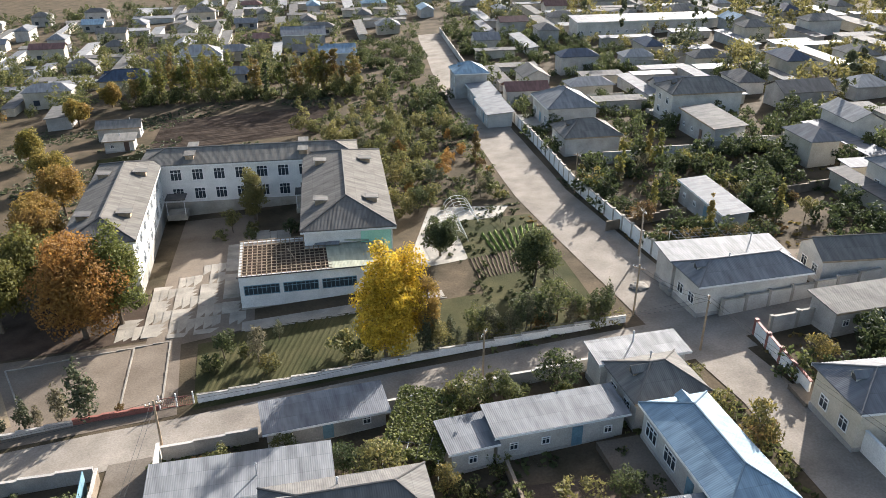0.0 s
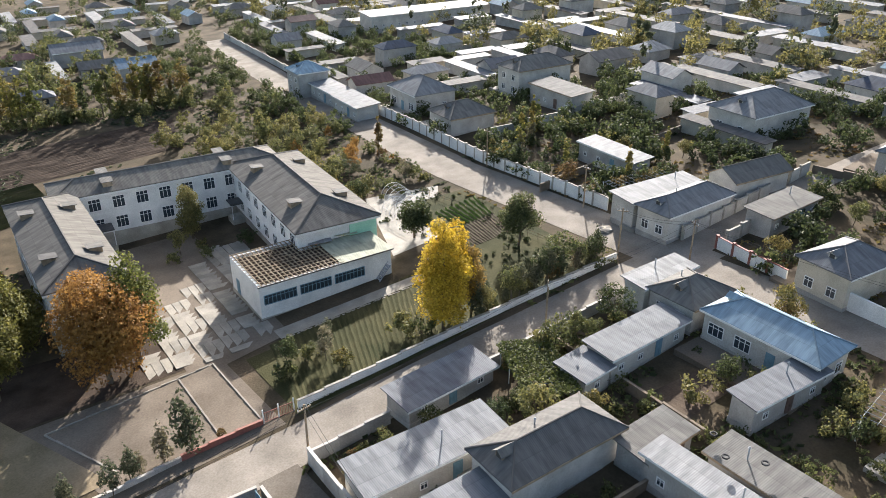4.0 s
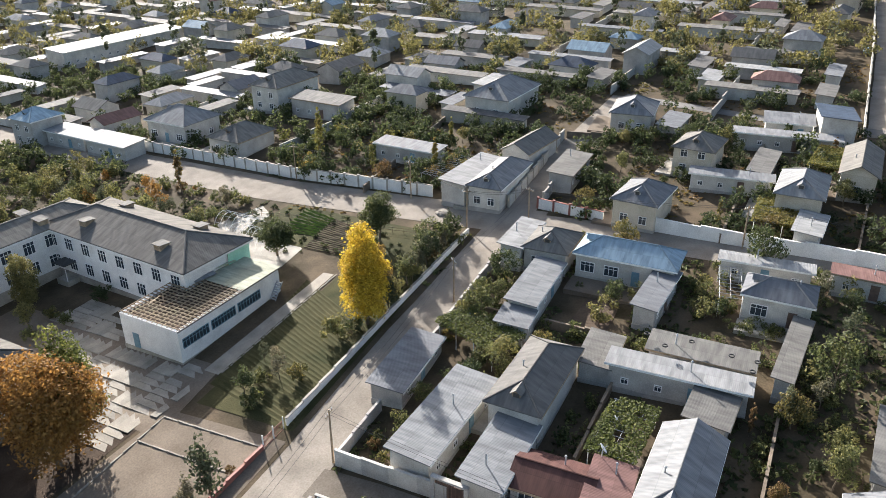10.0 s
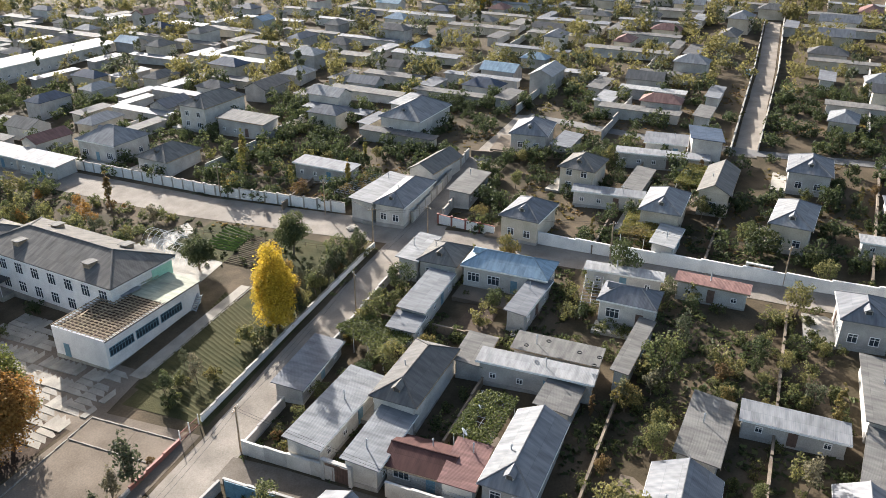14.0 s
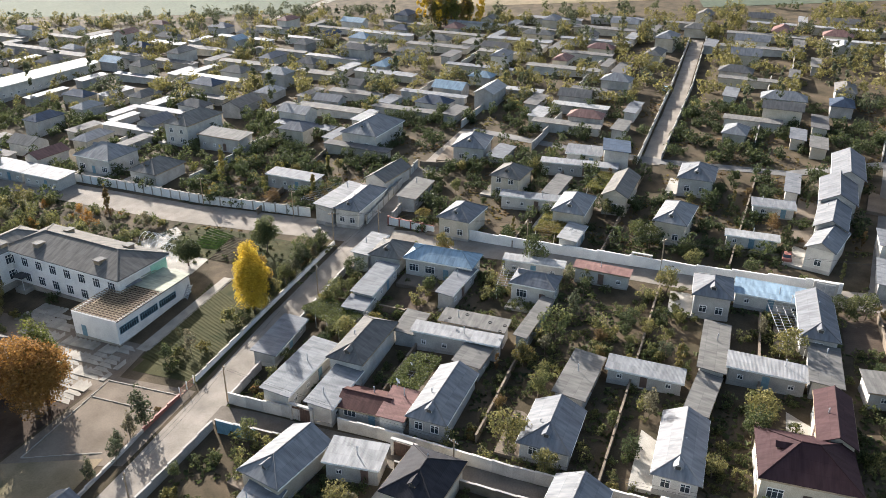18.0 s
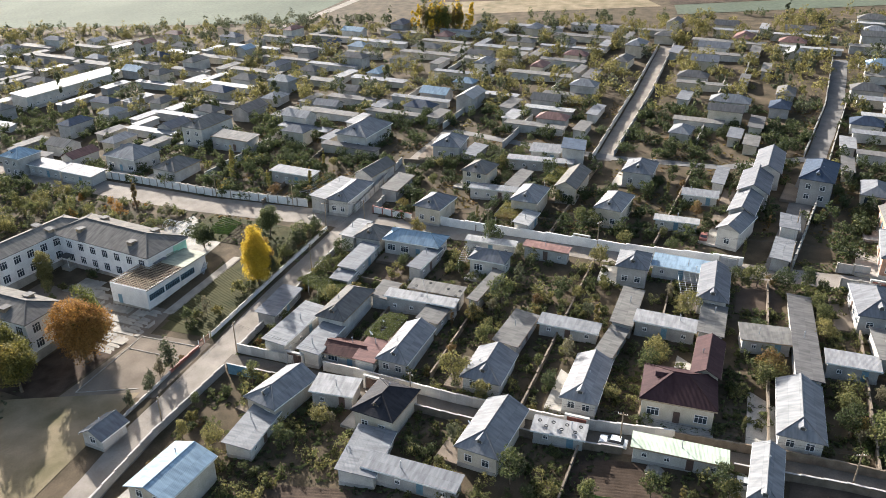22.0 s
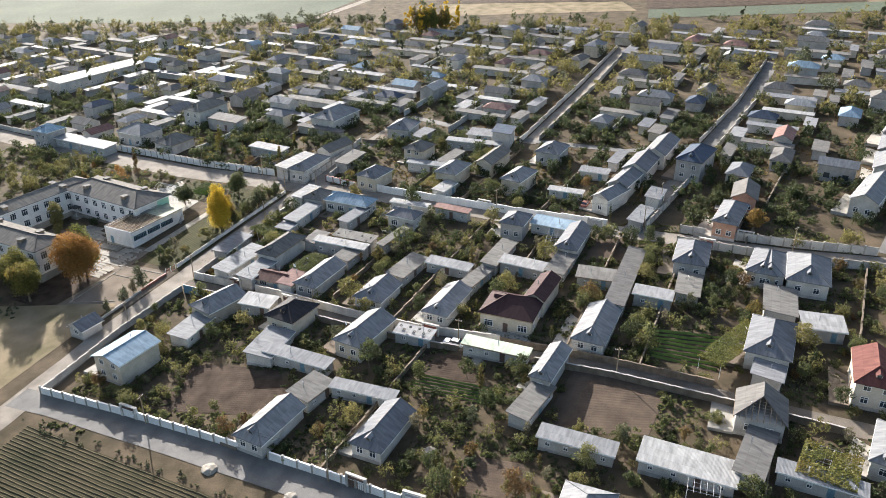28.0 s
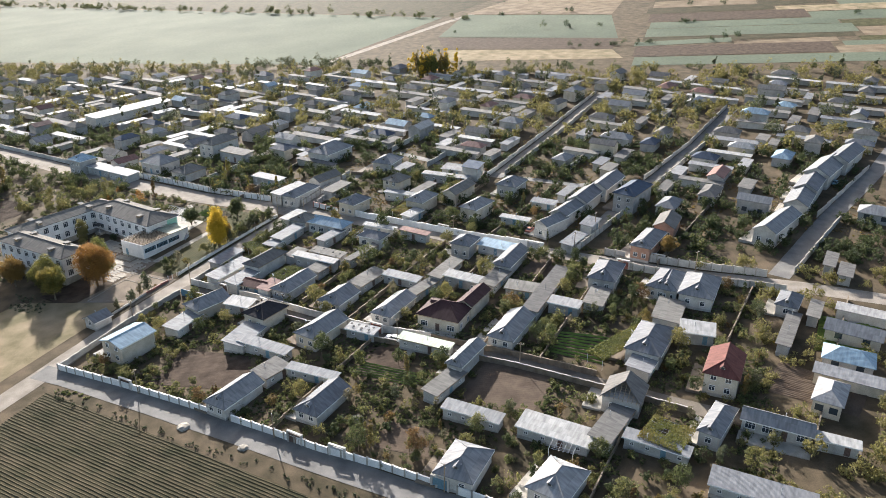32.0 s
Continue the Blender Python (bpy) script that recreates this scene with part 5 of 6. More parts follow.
TREE, CROWN = {}, {}
for kind, mat, lab, shape, leaves, size, clumps, th, tr_, variants in (
        ("round", "leaf_green", "leafy green garden tree", (2.2, 1.9, 3.3, 0.2), 1050, 0.162, 30, 3.0, 0.13, 3),
        ("turning", "leaf_mixed", "garden tree with leaves turning yellow and brown", (2.1, 1.8, 3.1, 0.2), 1000, 0.162, 28, 2.8, 0.12, 3),
        ("greyish", "leaf_grey", "thin grey-green garden tree", (1.5, 2.2, 3.4, 0.3), 800, 0.15, 28, 3.6, 0.09, 2),
        ("poplar", "leaf_mixed", "slender poplar with turning leaves", (1.0, 3.9, 5.0, 0.55), 1050, 0.17, 46, 7.0, 0.13, 2),
        ("goldpoplar", "leaf_vine", "slender poplar in yellow-green leaf", (1.25, 3.7, 4.8, 0.45), 1050, 0.17, 46, 7.0, 0.13, 2),
        ("spruce", "leaf_grey", "young grey-green conifer beside the lane", (1.0, 1.6, 1.7, 0.88), 750, 0.108, 40, 2.4, 0.06, 2),
        ("shrub", "leaf_mixed", "bushy garden shrub with turning leaves", (1.15, 0.8, 0.8, 0.1), 480, 0.12, 16, 0.8, 0.05, 3),
        ("bush", "leaf_green", "dense green bush in a garden", (1.3, 0.9, 0.9, 0.1), 520, 0.12, 16, 0.8, 0.05, 2)):
    for v in range(variants):
        ob = thing("tree" if kind not in ("shrub", "bush") else "shrub", pose(0, 0, -60), lab, "tree" if kind not in ("shrub", "bush") else "shrub", "garden trees" if kind not in ("shrub", "bush") else "garden shrubs")
        part("trunk", trunk_mesh(11 * v + len(kind), th, tr_, 3, shape[0] * 0.6), "bark", ob)
        cr = new("crown", crown_mesh("crown", mat, 31 * v + len(mat), shape, leaves, size, clumps))
        cr.parent = ob
        TREE.setdefault(kind, []).append(ob)
        CROWN.setdefault(kind, []).append(cr.data)
# looser crowns for orchards and far gardens
for kind, shape, leaves, size, clumps in (("mass", (2.6, 1.35, 1.35, 0.1), 260, 0.265, 22), ("orchard", (2.3, 1.7, 2.3, 0.2), 270, 0.255, 20), ("farmass", (3.0, 1.5, 1.5, 0.1), 165, 0.31, 20), ("fartree", (2.5, 2.1, 2.7, 0.25), 180, 0.3, 20), ("farpoplar", (1.1, 3.6, 4.4, 0.5), 150, 0.33, 18)):
    CROWN[kind] = [crown_mesh("crown", "leaf_green", 7 * v + len(kind), shape, leaves, size, clumps) for v in range(4)]
USED = set()


def tree(kind, x, y, s=1.0, sz=None, turn=0.0, sink=0.0):
    src = TREE[kind][int(abs(x * 7 + y * 13)) % len(TREE[kind])]
    m = pose(x, y, G(x, y) - sink, 0, 0, turn) @ Matrix.Diagonal((s, s, sz or s, 1))
    if src.name not in USED:
        USED.add(src.name)
        src.matrix_basis = m
        return src
    return copy_thing(src, m)


def single_tree(name, x, y, mat, label, shape, leaves, size, clumps, th, tr_, seed):
    ob = thing(name, pose(x, y, G(x, y)), label, "tree")
    part("trunk", trunk_mesh(seed, th, tr_, 3, shape[0] * 0.55), "bark", ob)
    cr = new("crown", crown_mesh("crown", mat, seed, shape, leaves, size, clumps))
    cr.parent = ob
    return ob


# ---- named trees ----
single_tree("yellow_poplar", 15.1, 72.6, "leaf_yellow", "tall poplar in full yellow leaf beside the lane", (3.3, 5.9, 7.6, 0.42), 12000, 0.16, 150, 11.5, 0.24, 5)
single_tree("yellow_poplar", 17.8, 74.0, "leaf_yellow", "tall poplar in full yellow leaf beside the lane", (3.0, 5.3, 6.6, 0.4), 9000, 0.16, 120, 9.5, 0.2, 6)
single_tree("yellow_poplar", 20.0, 72.6, "leaf_gold", "slender poplar with thin yellow-green leaves", (1.9, 4.1, 5.1, 0.4), 4200, 0.13, 60, 7.5, 0.16, 7)
single_tree("plane_tree", -14.8, 94.3, "leaf_brown", "big broad tree with brown and orange leaves by the school", (5.0, 5.3, 7.2, 0.2), 18000, 0.18, 170, 8.5, 0.36, 8)
single_tree("plane_tree", -10.7, 95.6, "leaf_vine", "big tree still in green leaf by the school", (3.5, 4.9, 7.0, 0.2), 10500, 0.18, 120, 7.5, 0.3, 9)
single_tree("plane_tree", -20.8, 105.5, "leaf_gold", "big tree with yellowing leaves by the school", (3.8, 4.0, 6.6, 0.25), 8000, 0.19, 100, 6.5, 0.28, 10)
single_tree("plane_tree", -24.2, 101.0, "leaf_gold", "big tree with yellowing leaves by the school", (3.8, 3.8, 6.2, 0.25), 8000, 0.19, 100, 6.5, 0.28, 12)
single_tree("plane_tree", -19.6, 119.5, "leaf_gold", "broad tree with yellow leaves behind the school", (3.8, 3.2, 5.6, 0.25), 6500, 0.2, 85, 6.0, 0.28, 13)
single_tree("plane_tree", -17.2, 140.5, "leaf_gold", "broad tree with yellow leaves behind the school", (3.8, 3.4, 5.8, 0.25), 6500, 0.2, 85, 6.0, 0.28, 14)
single_tree("fruit_tree", 37.0, 79.0, "leaf_green", "dark green tree in the school plot", (3.0, 2.6, 4.8, 0.2), 7000, 0.15, 80, 4.4, 0.22, 15)
single_tree("fruit_tree", 30.4, 92.8, "leaf_green", "dark green tree in the school plot", (2.7, 2.2, 3.7, 0.2), 6000, 0.15, 70, 3.6, 0.2, 16)
single_tree("conifer", 10.6, 120.5, "leaf_green", "tall dark tree in the school court", (2.3, 4.0, 4.8, 0.6), 7000, 0.14, 80, 6.5, 0.2, 17)
single_tree("orange_tree", 31.5, -62.5, "leaf_brown", "garden tree with bright orange leaves", (2.4, 2.2, 4.0, 0.2), 5000, 0.14, 60, 4.0, 0.2, 18)
tr = random.Random(21)
for k, x, y, s in (("round", 6.5, 117, 0.75), ("bush", 8.5, 113, 1.1), ("bush", 14.6, 112, 1.3), ("bush", 4.5, 115, 1.0), ("shrub", 9.5, 116, 1.2), ("turning", -0.7, 81.2, 0.75), ("shrub", 1.4, 80.5, 1.3), ("shrub", -2.5, 79.5, 1.2),
                   ("greyish", 2.5, 78.5, 0.8), ("greyish", 5.5, 82, 0.6), ("shrub", 3.5, 76.5, 1.1), ("bush", 11.6, 75.2, 1.7), ("bush", 13.0, 73.6, 1.3), ("spruce", -17.4, 77.9, 1.35), ("spruce", -14.9, 77.3, 1.55), ("spruce", -20.6, 77.9, 0.9), ("greyish", -22.8, 76.9, 0.95), ("spruce", -26, 78.8, 0.9), ("spruce", -19.4, 78.4, 0.8),
                   ("shrub", -12.0, 76.6, 0.5), ("round", 18.5, 59.0, 1.0), ("round", 22.5, 57.6, 0.9), ("round", 27.5, 58, 1.0), ("bush", 16.5, 59.5, 1.5), ("turning", 12.5, 50.5, 0.9), ("bush", 21, 44.5, 1.3), ("round", 24.6, 43, 0.7)):
    tree(k, x, y, s, turn=tr.uniform(0, 360))
for i in range(26):          # row inside the school wall
    x = 19 + i * 0.88
    tree(tr.choice(("greyish", "shrub", "spruce", "round", "spruce")), x, 70.2 - (x - 19) * 0.155 + tr.uniform(0.8, 2.6), tr.uniform(0.7, 1.15), turn=tr.uniform(0, 360))
for i in range(24):          # thicket north of the school plot
    x, y = tr.uniform(32, 52), tr.uniform(108, 155)
    if not on_road(x, y, 1.2) and not in_house(x, y, 1):
        tree(tr.choice(("greyish", "greyish", "turning", "round", "poplar", "shrub")), x, y, tr.uniform(0.7, 1.2), turn=tr.uniform(0, 360))
BELT = [(-2, 216), (11, 213), (25, 205.5), (40, 197), (50, 192)]


def on_line(pts, f):
    k = min(len(pts) - 2, int(f * (len(pts) - 1)))
    g = f * (len(pts) - 1) - k
    return pts[k][0] + (pts[k + 1][0] - pts[k][0]) * g, pts[k][1] + (pts[k + 1][1] - pts[k][1]) * g


for i in range(26):          # thin poplars beyond the ploughed field
    x, y = on_line(BELT, i / 25)
    k = tr.choice(("goldpoplar", "goldpoplar", "poplar", "greyish"))
    tree(k, x + tr.uniform(-1, 1), y + tr.uniform(0, 3), tr.uniform(1.0, 1.5), tr.uniform(1.0, 1.3), tr.uniform(0, 360))
for i in range(14):          # poplar stand at the village edge
    tree("goldpoplar", 247 + tr.uniform(-3, 3), 68 + i * 1.3, tr.uniform(1.1, 1.5), turn=tr.uniform(0, 360))
for i in range(9):
    tree("round", -72 + tr.uniform(-1.5, 1.5) - i * 3.2, 80 + i * 0.4 - 0.5, tr.uniform(0.6, 0.9), turn=tr.uniform(0, 360))


# ---- far village ----
fr_ = random.Random(99)
ROOFS = ("grey", "light", "light", "grey", "grey", "light", "blue", "grey", "white", "darkblue", "pink", "grey")
WALLS = ("white", "beige", "grey", "beige", "white", "grey")


def far_block(u0, u1, v0, v1, keep, du=14.5, dv=21.0):
    """Walled plots in rows, turned with the streets: a house, a long shed along the back and one along the side, where nothing stands yet."""
    a = radians(-14)

    def put(pu, pv, w, d, turn, h, kind, roof, wall, group, slack):
        x, y = pu * math.cos(a) - pv * math.sin(a), pu * math.sin(a) + pv * math.cos(a)
        c, s = math.cos(radians(turn)), math.sin(radians(turn))
        spots = [(x + i * w / 2 * c - j * d / 2 * s, y + i * w / 2 * s + j * d / 2 * c) for i in (-1, -0.5, 0, 0.5, 1) for j in (-1, 0, 1)]
        if all(keep(*p) for p in spots[::7]) and not any(on_road(p[0], p[1], 0.6) or in_house(p[0], p[1], slack) for p in spots):
            house(x, y, w, d, turn, h, kind, roof, wall, detail=0, group=group)

    v, row = v0, 0
    while v < v1:
        u = u0 + (row % 2) * 5
        while u < u1:
            x, y = u * math.cos(a) - v * math.sin(a), u * math.sin(a) + v * math.cos(a)
            if keep(x, y):
                side = fr_.choice((-1, 1))
                k, tn = fr_.choice("HHG"), -14 + fr_.uniform(-3, 3)
                put(u + fr_.uniform(-2, 2), v + side * 4.5 + fr_.uniform(-1, 1), fr_.uniform(8.0, 12.5), fr_.uniform(5.6, 7.4), tn + fr_.choice((0, -90)), fr_.choice((2.8, 3.0, 3.3, 4.6)), k, fr_.choice(ROOFS), fr_.choice(WALLS), "far village houses", 0.3)
                if fr_.random() < 0.85:
                    put(u - du * 0.42, v + fr_.uniform(-2, 2), dv * fr_.uniform(0.6, 0.98), fr_.uniform(2.8, 4.4), -104, 2.5, "F", fr_.choice(("light", "light", "grey", "grey", "white", "grey", "grey")), fr_.choice(("grey", "beige", "white")), "far village sheds", -0.1)
                if fr_.random() < 0.8:
                    put(u + 0.5, v - side * dv * 0.4, du * fr_.uniform(0.6, 0.85), fr_.uniform(2.8, 4.4), -14, 2.5, "F", fr_.choice(("white", "light", "light", "grey", "grey", "grey")), fr_.choice(("grey", "beige", "white")), "far village sheds", -0.1)
            u += du
        v += dv
        row += 1


in_east = lambda x, y: 56 < x < 262 - 0.08 * abs(y - 60) and -170 < y < 430 and not (x < 66 and y > 100) and not (y > 262 and x < 120)
far_block(40, 180, -120, 300, lambda x, y: in_east(x, y) and x < 150 and y < 190 and not (x < 84 and 70 < y < 118), 16.0, 24.0)
far_block(40, 320, -140, 520, lambda x, y: in_east(x, y) and not (x < 152 and y < 192), 20.0, 29.0)
far_block(-200, 120, 190, 560, lambda x, y: -190 < x < 120 and 222 - 0.1 * x < y < 430 and not (x > 62 and y < 262), 24.0, 34.0)
far_block(-160, 60, 120, 420, lambda x, y: -150 < x < -34 and y > 140, 20.0, 30.0)
far_block(-80, 60, -190, -60, lambda x, y: -70 < x < 60 and -170 < y < -88)
# street walls farther off
for a, b in (((88, 4), (152, -9.2)), ((152, -9.2), (214, -21)), ((91, -2), (152, -15.5)), ((152, -15.5), (214, -27)), ((92, -52), (135, -67)), ((135, -67), (190, -82)), ((90, -58), (135, -73)), ((66, -105), (113, -127)), ((113, 51), (150, 42)), ((66.5, 140), (104, 260)), ((26, -95), (64, -111)),
             ((70, 112), (118, 99)), ((82, 150), (140, 134)), ((150, 120), (215, 104)), ((140, 70), (214, 52)), ((148, 20), (205, 6)), ((135, -40), (210, -58)), ((120, 170), (190, 150)), ((96, 30), (140, 19)), ((100, -25), (160, -40))):
    wall_line([a, b], fr_.uniform(1.6, 2.1), fr_.choice(("white", "grey", "grey")), "plain wall along far yards", "concrete", None, 9.0)


# ---- garden trees ----
gt = random.Random(5)
KINDS = ("round", "round", "turning", "turning", "greyish", "shrub", "shrub", "bush", "poplar")


def scatter(n, x0, x1, y0, y1, keep, lo=0.5, hi=1.0, kinds=KINDS):
    made = 0
    for _ in range(n * 6):
        if made >= n:
            break
        x, y = gt.uniform(x0, x1), gt.uniform(y0, y1)
        if keep(x, y) and not on_road(x, y, 0.9) and not in_house(x, y, 0.9) and not any(abs(x - px) < pw and abs(y - py) < pw for px, py, pw in CLEAR):
            k = gt.choice(kinds)
            s = gt.uniform(lo, hi) * (0.6 if k == "poplar" else 1)
            tree(k, x, y, s, s * gt.uniform(0.85, 1.25), gt.uniform(0, 360))
            made += 1


scatter(270, -72, 48, -85, 68, lambda x, y: x > -52.5 + (y - 73.7) * 0.175 and x < 46.5 - (60 - y) * 0.14, 0.6, 1.2)
scatter(60, 36, 84, -60, 105, lambda x, y: x > 50 - (60 - y) * 0.14)


def wood(name, label, mat, kinds, n, area, keep, lo, hi, seed, keep_leaves=1.0, grow=1.0):
    """Many trees or shrubs in one mesh of leaves, for those past counting."""
    r = np.random.default_rng(seed)
    src = []
    for k in kinds:
        for me in CROWN[k]:
            co = np.empty(len(me.vertices) * 3)
            me.vertices.foreach_get("co", co)
            src.append(co.reshape(-1, 4, 3))
    out, made = [], 0
    for _ in range(n * 8):
        if made >= n:
            break
        x, y = float(r.uniform(area[0], area[1])), float(r.uniform(area[2], area[3]))
        if not keep(x, y) or on_road(x, y, 1.0) or in_house(x, y, 0.7) or any(abs(x - px) < pw and abs(y - py) < pw for px, py, pw in CLEAR):
            continue
        q = src[int(r.integers(len(src)))]
        if keep_leaves < 1:
            q = q[r.random(len(q)) < keep_leaves]
        mid = q.mean(axis=1, keepdims=True)
        q = mid + (q - mid) * grow
        s, sz, a = r.uniform(lo, hi), r.uniform(0.85, 1.25), r.uniform(0, 6.28)
        rot = np.array([[math.cos(a), -math.sin(a), 0], [math.sin(a), math.cos(a), 0], [0, 0, sz]]) * s
        out.append(q @ rot.T + np.array([x, y, G(x, y) - 0.1]))
        made += 1
    v = np.concatenate(out).reshape(-1, 3)
    me = bpy.data.meshes.new(name)
    me.from_pydata(v.tolist(), [], np.arange(len(v)).reshape(-1, 4).tolist())
    me.materials.append(M[mat])
    return tagged(new(name, me), label, "greenery", kind="stuff")


VERGE = lambda x, y: abs(x - (-61.8 + (y - 71.5) * 0.186)) < 1.0
NEAR = (-75, 48, -85, 68)
inner = lambda x, y: x > -53 + (y - 73.7) * 0.175 and x < 46.5 - (60 - y) * 0.14
wood("garden_shrubs", "dense low shrubs in the near gardens", "leaf_green", ("shrub", "bush"), 520, NEAR, inner, 0.5, 1.15, 1, 0.45, 1.22)
wood("garden_shrubs", "low shrubs with turning leaves in the near gardens", "leaf_mixed", ("shrub", "bush"), 400, NEAR, inner, 0.5, 1.05, 2, 0.45, 1.22)
wood("fruit_trees", "low fruit trees and vines in the near gardens", "leaf_green", ("mass", "orchard"), 150, NEAR, inner, 0.55, 0.9, 21, 1.0, 0.8)
MID = (34, 135, -125, 110)
outer = lambda x, y: x > 50 - (60 - y) * 0.14
wood("orchard", "green trees in the gardens across the street", "leaf_green", ("orchard", "mass"), 470, MID, outer, 0.6, 1.15, 3)
wood("orchard", "yellowing trees in the gardens across the street", "leaf_mixed", ("orchard", "mass"), 230, MID, outer, 0.55, 1.05, 4)
FAR = (125, 264, -170, 430)
wood("village_trees", "dark green trees between the far houses", "leaf_green", ("fartree", "farmass"), 1000, FAR, lambda x, y: True, 0.7, 1.5, 5)
# grey-green leaf colour puts the haze onto these far trees
wood("village_trees", "trees between the far houses, grey-green leaves standing in for haze", "leaf_grey", ("fartree", "farmass", "farpoplar"), 300, FAR, lambda x, y: True, 0.8, 1.7, 6)
wood("village_trees", "trees between the houses along the wide street", "leaf_green", ("orchard", "mass"), 330, (55, 130, 88, 260), lambda x, y: True, 0.7, 1.2, 7)
wood("village_trees", "trees beyond the ploughed field", "leaf_deep", ("fartree", "farmass"), 480, (-200, 130, 212, 450), lambda x, y: not (x > 62 and y < 262), 0.8, 1.4, 8)
wood("village_trees", "green trees round the houses behind the poplars", "leaf_green", ("orchard", "fartree"), 150, (-40, 62, 214, 300), lambda x, y: True, 0.8, 1.4, 41)
wood("village_trees", "pale trees in the garden behind the white wall", "leaf_vine", ("orchard", "poplar"), 14, (58, 84, 72, 116), lambda x, y: True, 0.7, 1.1, 42)
wood("village_trees", "trees beside the playing field", "leaf_mixed", ("orchard", "fartree"), 120, (-120, -32, 122, 214), lambda x, y: True, 0.7, 1.2, 9)
wood("orchard", "trees in the gardens along the field road", "leaf_green", ("orchard", "mass"), 200, (-72, 30, -160, -84), lambda x, y: True, 0.6, 1.1, 10)
wood("thicket", "grey and brown thicket beside the wide street", "leaf_green", ("greyish", "turning", "shrub"), 100, (28, 58, 106, 200), lambda x, y: True, 0.6, 1.1, 11, 0.6, 1.3)
wood("thicket", "rusty shrubs beside the wide street", "leaf_brown", ("shrub", "turning"), 12, (34, 56, 108, 140), lambda x, y: True, 0.5, 0.9, 12, 0.6, 1.3)
wood("thicket", "dark green shrubs beside the wide street", "leaf_green", ("mass", "bush", "orchard"), 60, (22, 58, 108, 200), lambda x, y: True, 0.5, 0.9, 19)
wood("hedge", "dense green hedge under the poplars", "leaf_green", ("mass", "orchard"), 90, (-4, 52, 190, 217), lambda x, y: min(math.hypot(x - px, y - py) for px, py in (on_line(BELT, k / 40) for k in range(41))) < 2.6, 0.5, 1.0, 15)
wood("poplar_stand", "stand of tall yellow poplars at the village edge", "leaf_yellow", ("farpoplar",), 34, (240, 256, 62, 92), lambda x, y: True, 1.2, 1.7, 31)
wood("bedding", "low green plants in the school plot", "leaf_green", ("bush", "shrub"), 90, (29, 47, 73, 102), lambda x, y: x > 28 and 0.14 * (y - 73) + 28 < x < 0.25 * (y - 72) + 41, 0.2, 0.5, 33, 0.6, 1.2)
wood("verge_weeds", "weeds and shrubs between road and field", "leaf_grey", ("shrub", "bush"), 150, (-84, -58, -30, 72), lambda x, y: VERGE(x, y), 0.2, 0.5, 16, 0.45, 1.3)
wood("tree_belt", "trees at the edge of the village", "leaf_grey", ("fartree", "farmass"), 34, (262, 284, 120, 205), lambda x, y: True, 0.8, 1.5, 13)
wood("tree_belt", "scattered trees at the edge of the village", "leaf_deep", ("fartree", "farmass"), 60, (255, 275, -180, 420), lambda x, y: True, 0.6, 1.2, 14)
wood("tree_line", "line of trees between far fields", "leaf_deep", ("farmass", "fartree"), 260, (440, 620, 100, 760), lambda x, y: abs(x - (422 + 0.236 * y + 6 * noise.noise((y * 0.02, 0, 0)))) < 5, 0.9, 1.7, 17)
wood("tree_line", "lines of trees between far fields", "leaf_deep", ("farmass", "fartree"), 200, (300, 640, -420, 110), lambda x, y: abs((x + 0.2 * y) % 74 - 37) < 2.5 and noise.noise((x * 0.02, y * 0.02, 3)) > -0.1, 0.6, 1.3, 18)
# low weeds and herbs that cover the garden floors
for name, area, n, mat, seed in (("weeds", (-62, 46, -85, 68), 26000, "leaf_green", 1), ("weeds", (46, 140, -120, 110), 9000, "leaf_mixed", 2), ("weeds", (-32, 60, 100, 205), 8000, "leaf_grey", 4)):
    r = random.Random(seed)
    verts, faces = [], []
    for i in range(n):
        x, y = r.uniform(*area[:2]), r.uniform(*area[2:])
        if noise.noise((x * 0.09, y * 0.09, seed)) < -0.02 or on_road(x, y, 0.2) or (-24 < x < 30 and y < 126 and y > 70) or any(abs(x - px) < pw and abs(y - py) < pw for px, py, pw in CLEAR) or (name and i % 3 == 0 and in_house(x, y, 0)):
            continue
        z = G(x, y)
        for j in range(3):
            a, s = r.uniform(0, 6.28), r.uniform(0.1, 0.3)
            cx, cy = x + r.uniform(-0.4, 0.4), y + r.uniform(-0.4, 0.4)
            k = len(verts)
            dx, dy = math.cos(a) * s, math.sin(a) * s
            verts += [(cx - dx, cy - dy, z - 0.02), (cx + dx, cy + dy, z - 0.02), (cx + dx * 1.3 - dy * 0.7, cy + dy * 1.3 + dx * 0.7, z + s * 1.1), (cx - dx * 1.3 - dy * 0.7, cy - dy * 1.3 + dx * 0.7, z + s * 0.9)]
            faces.append((k, k + 1, k + 2, k + 3))
    me = bpy.data.meshes.new(name)
    me.from_pydata(verts, [], faces)
    me.materials.append(M[mat])
    tagged(new(name, me), "low weeds and herbs on the garden ground", "weeds", kind="stuff")
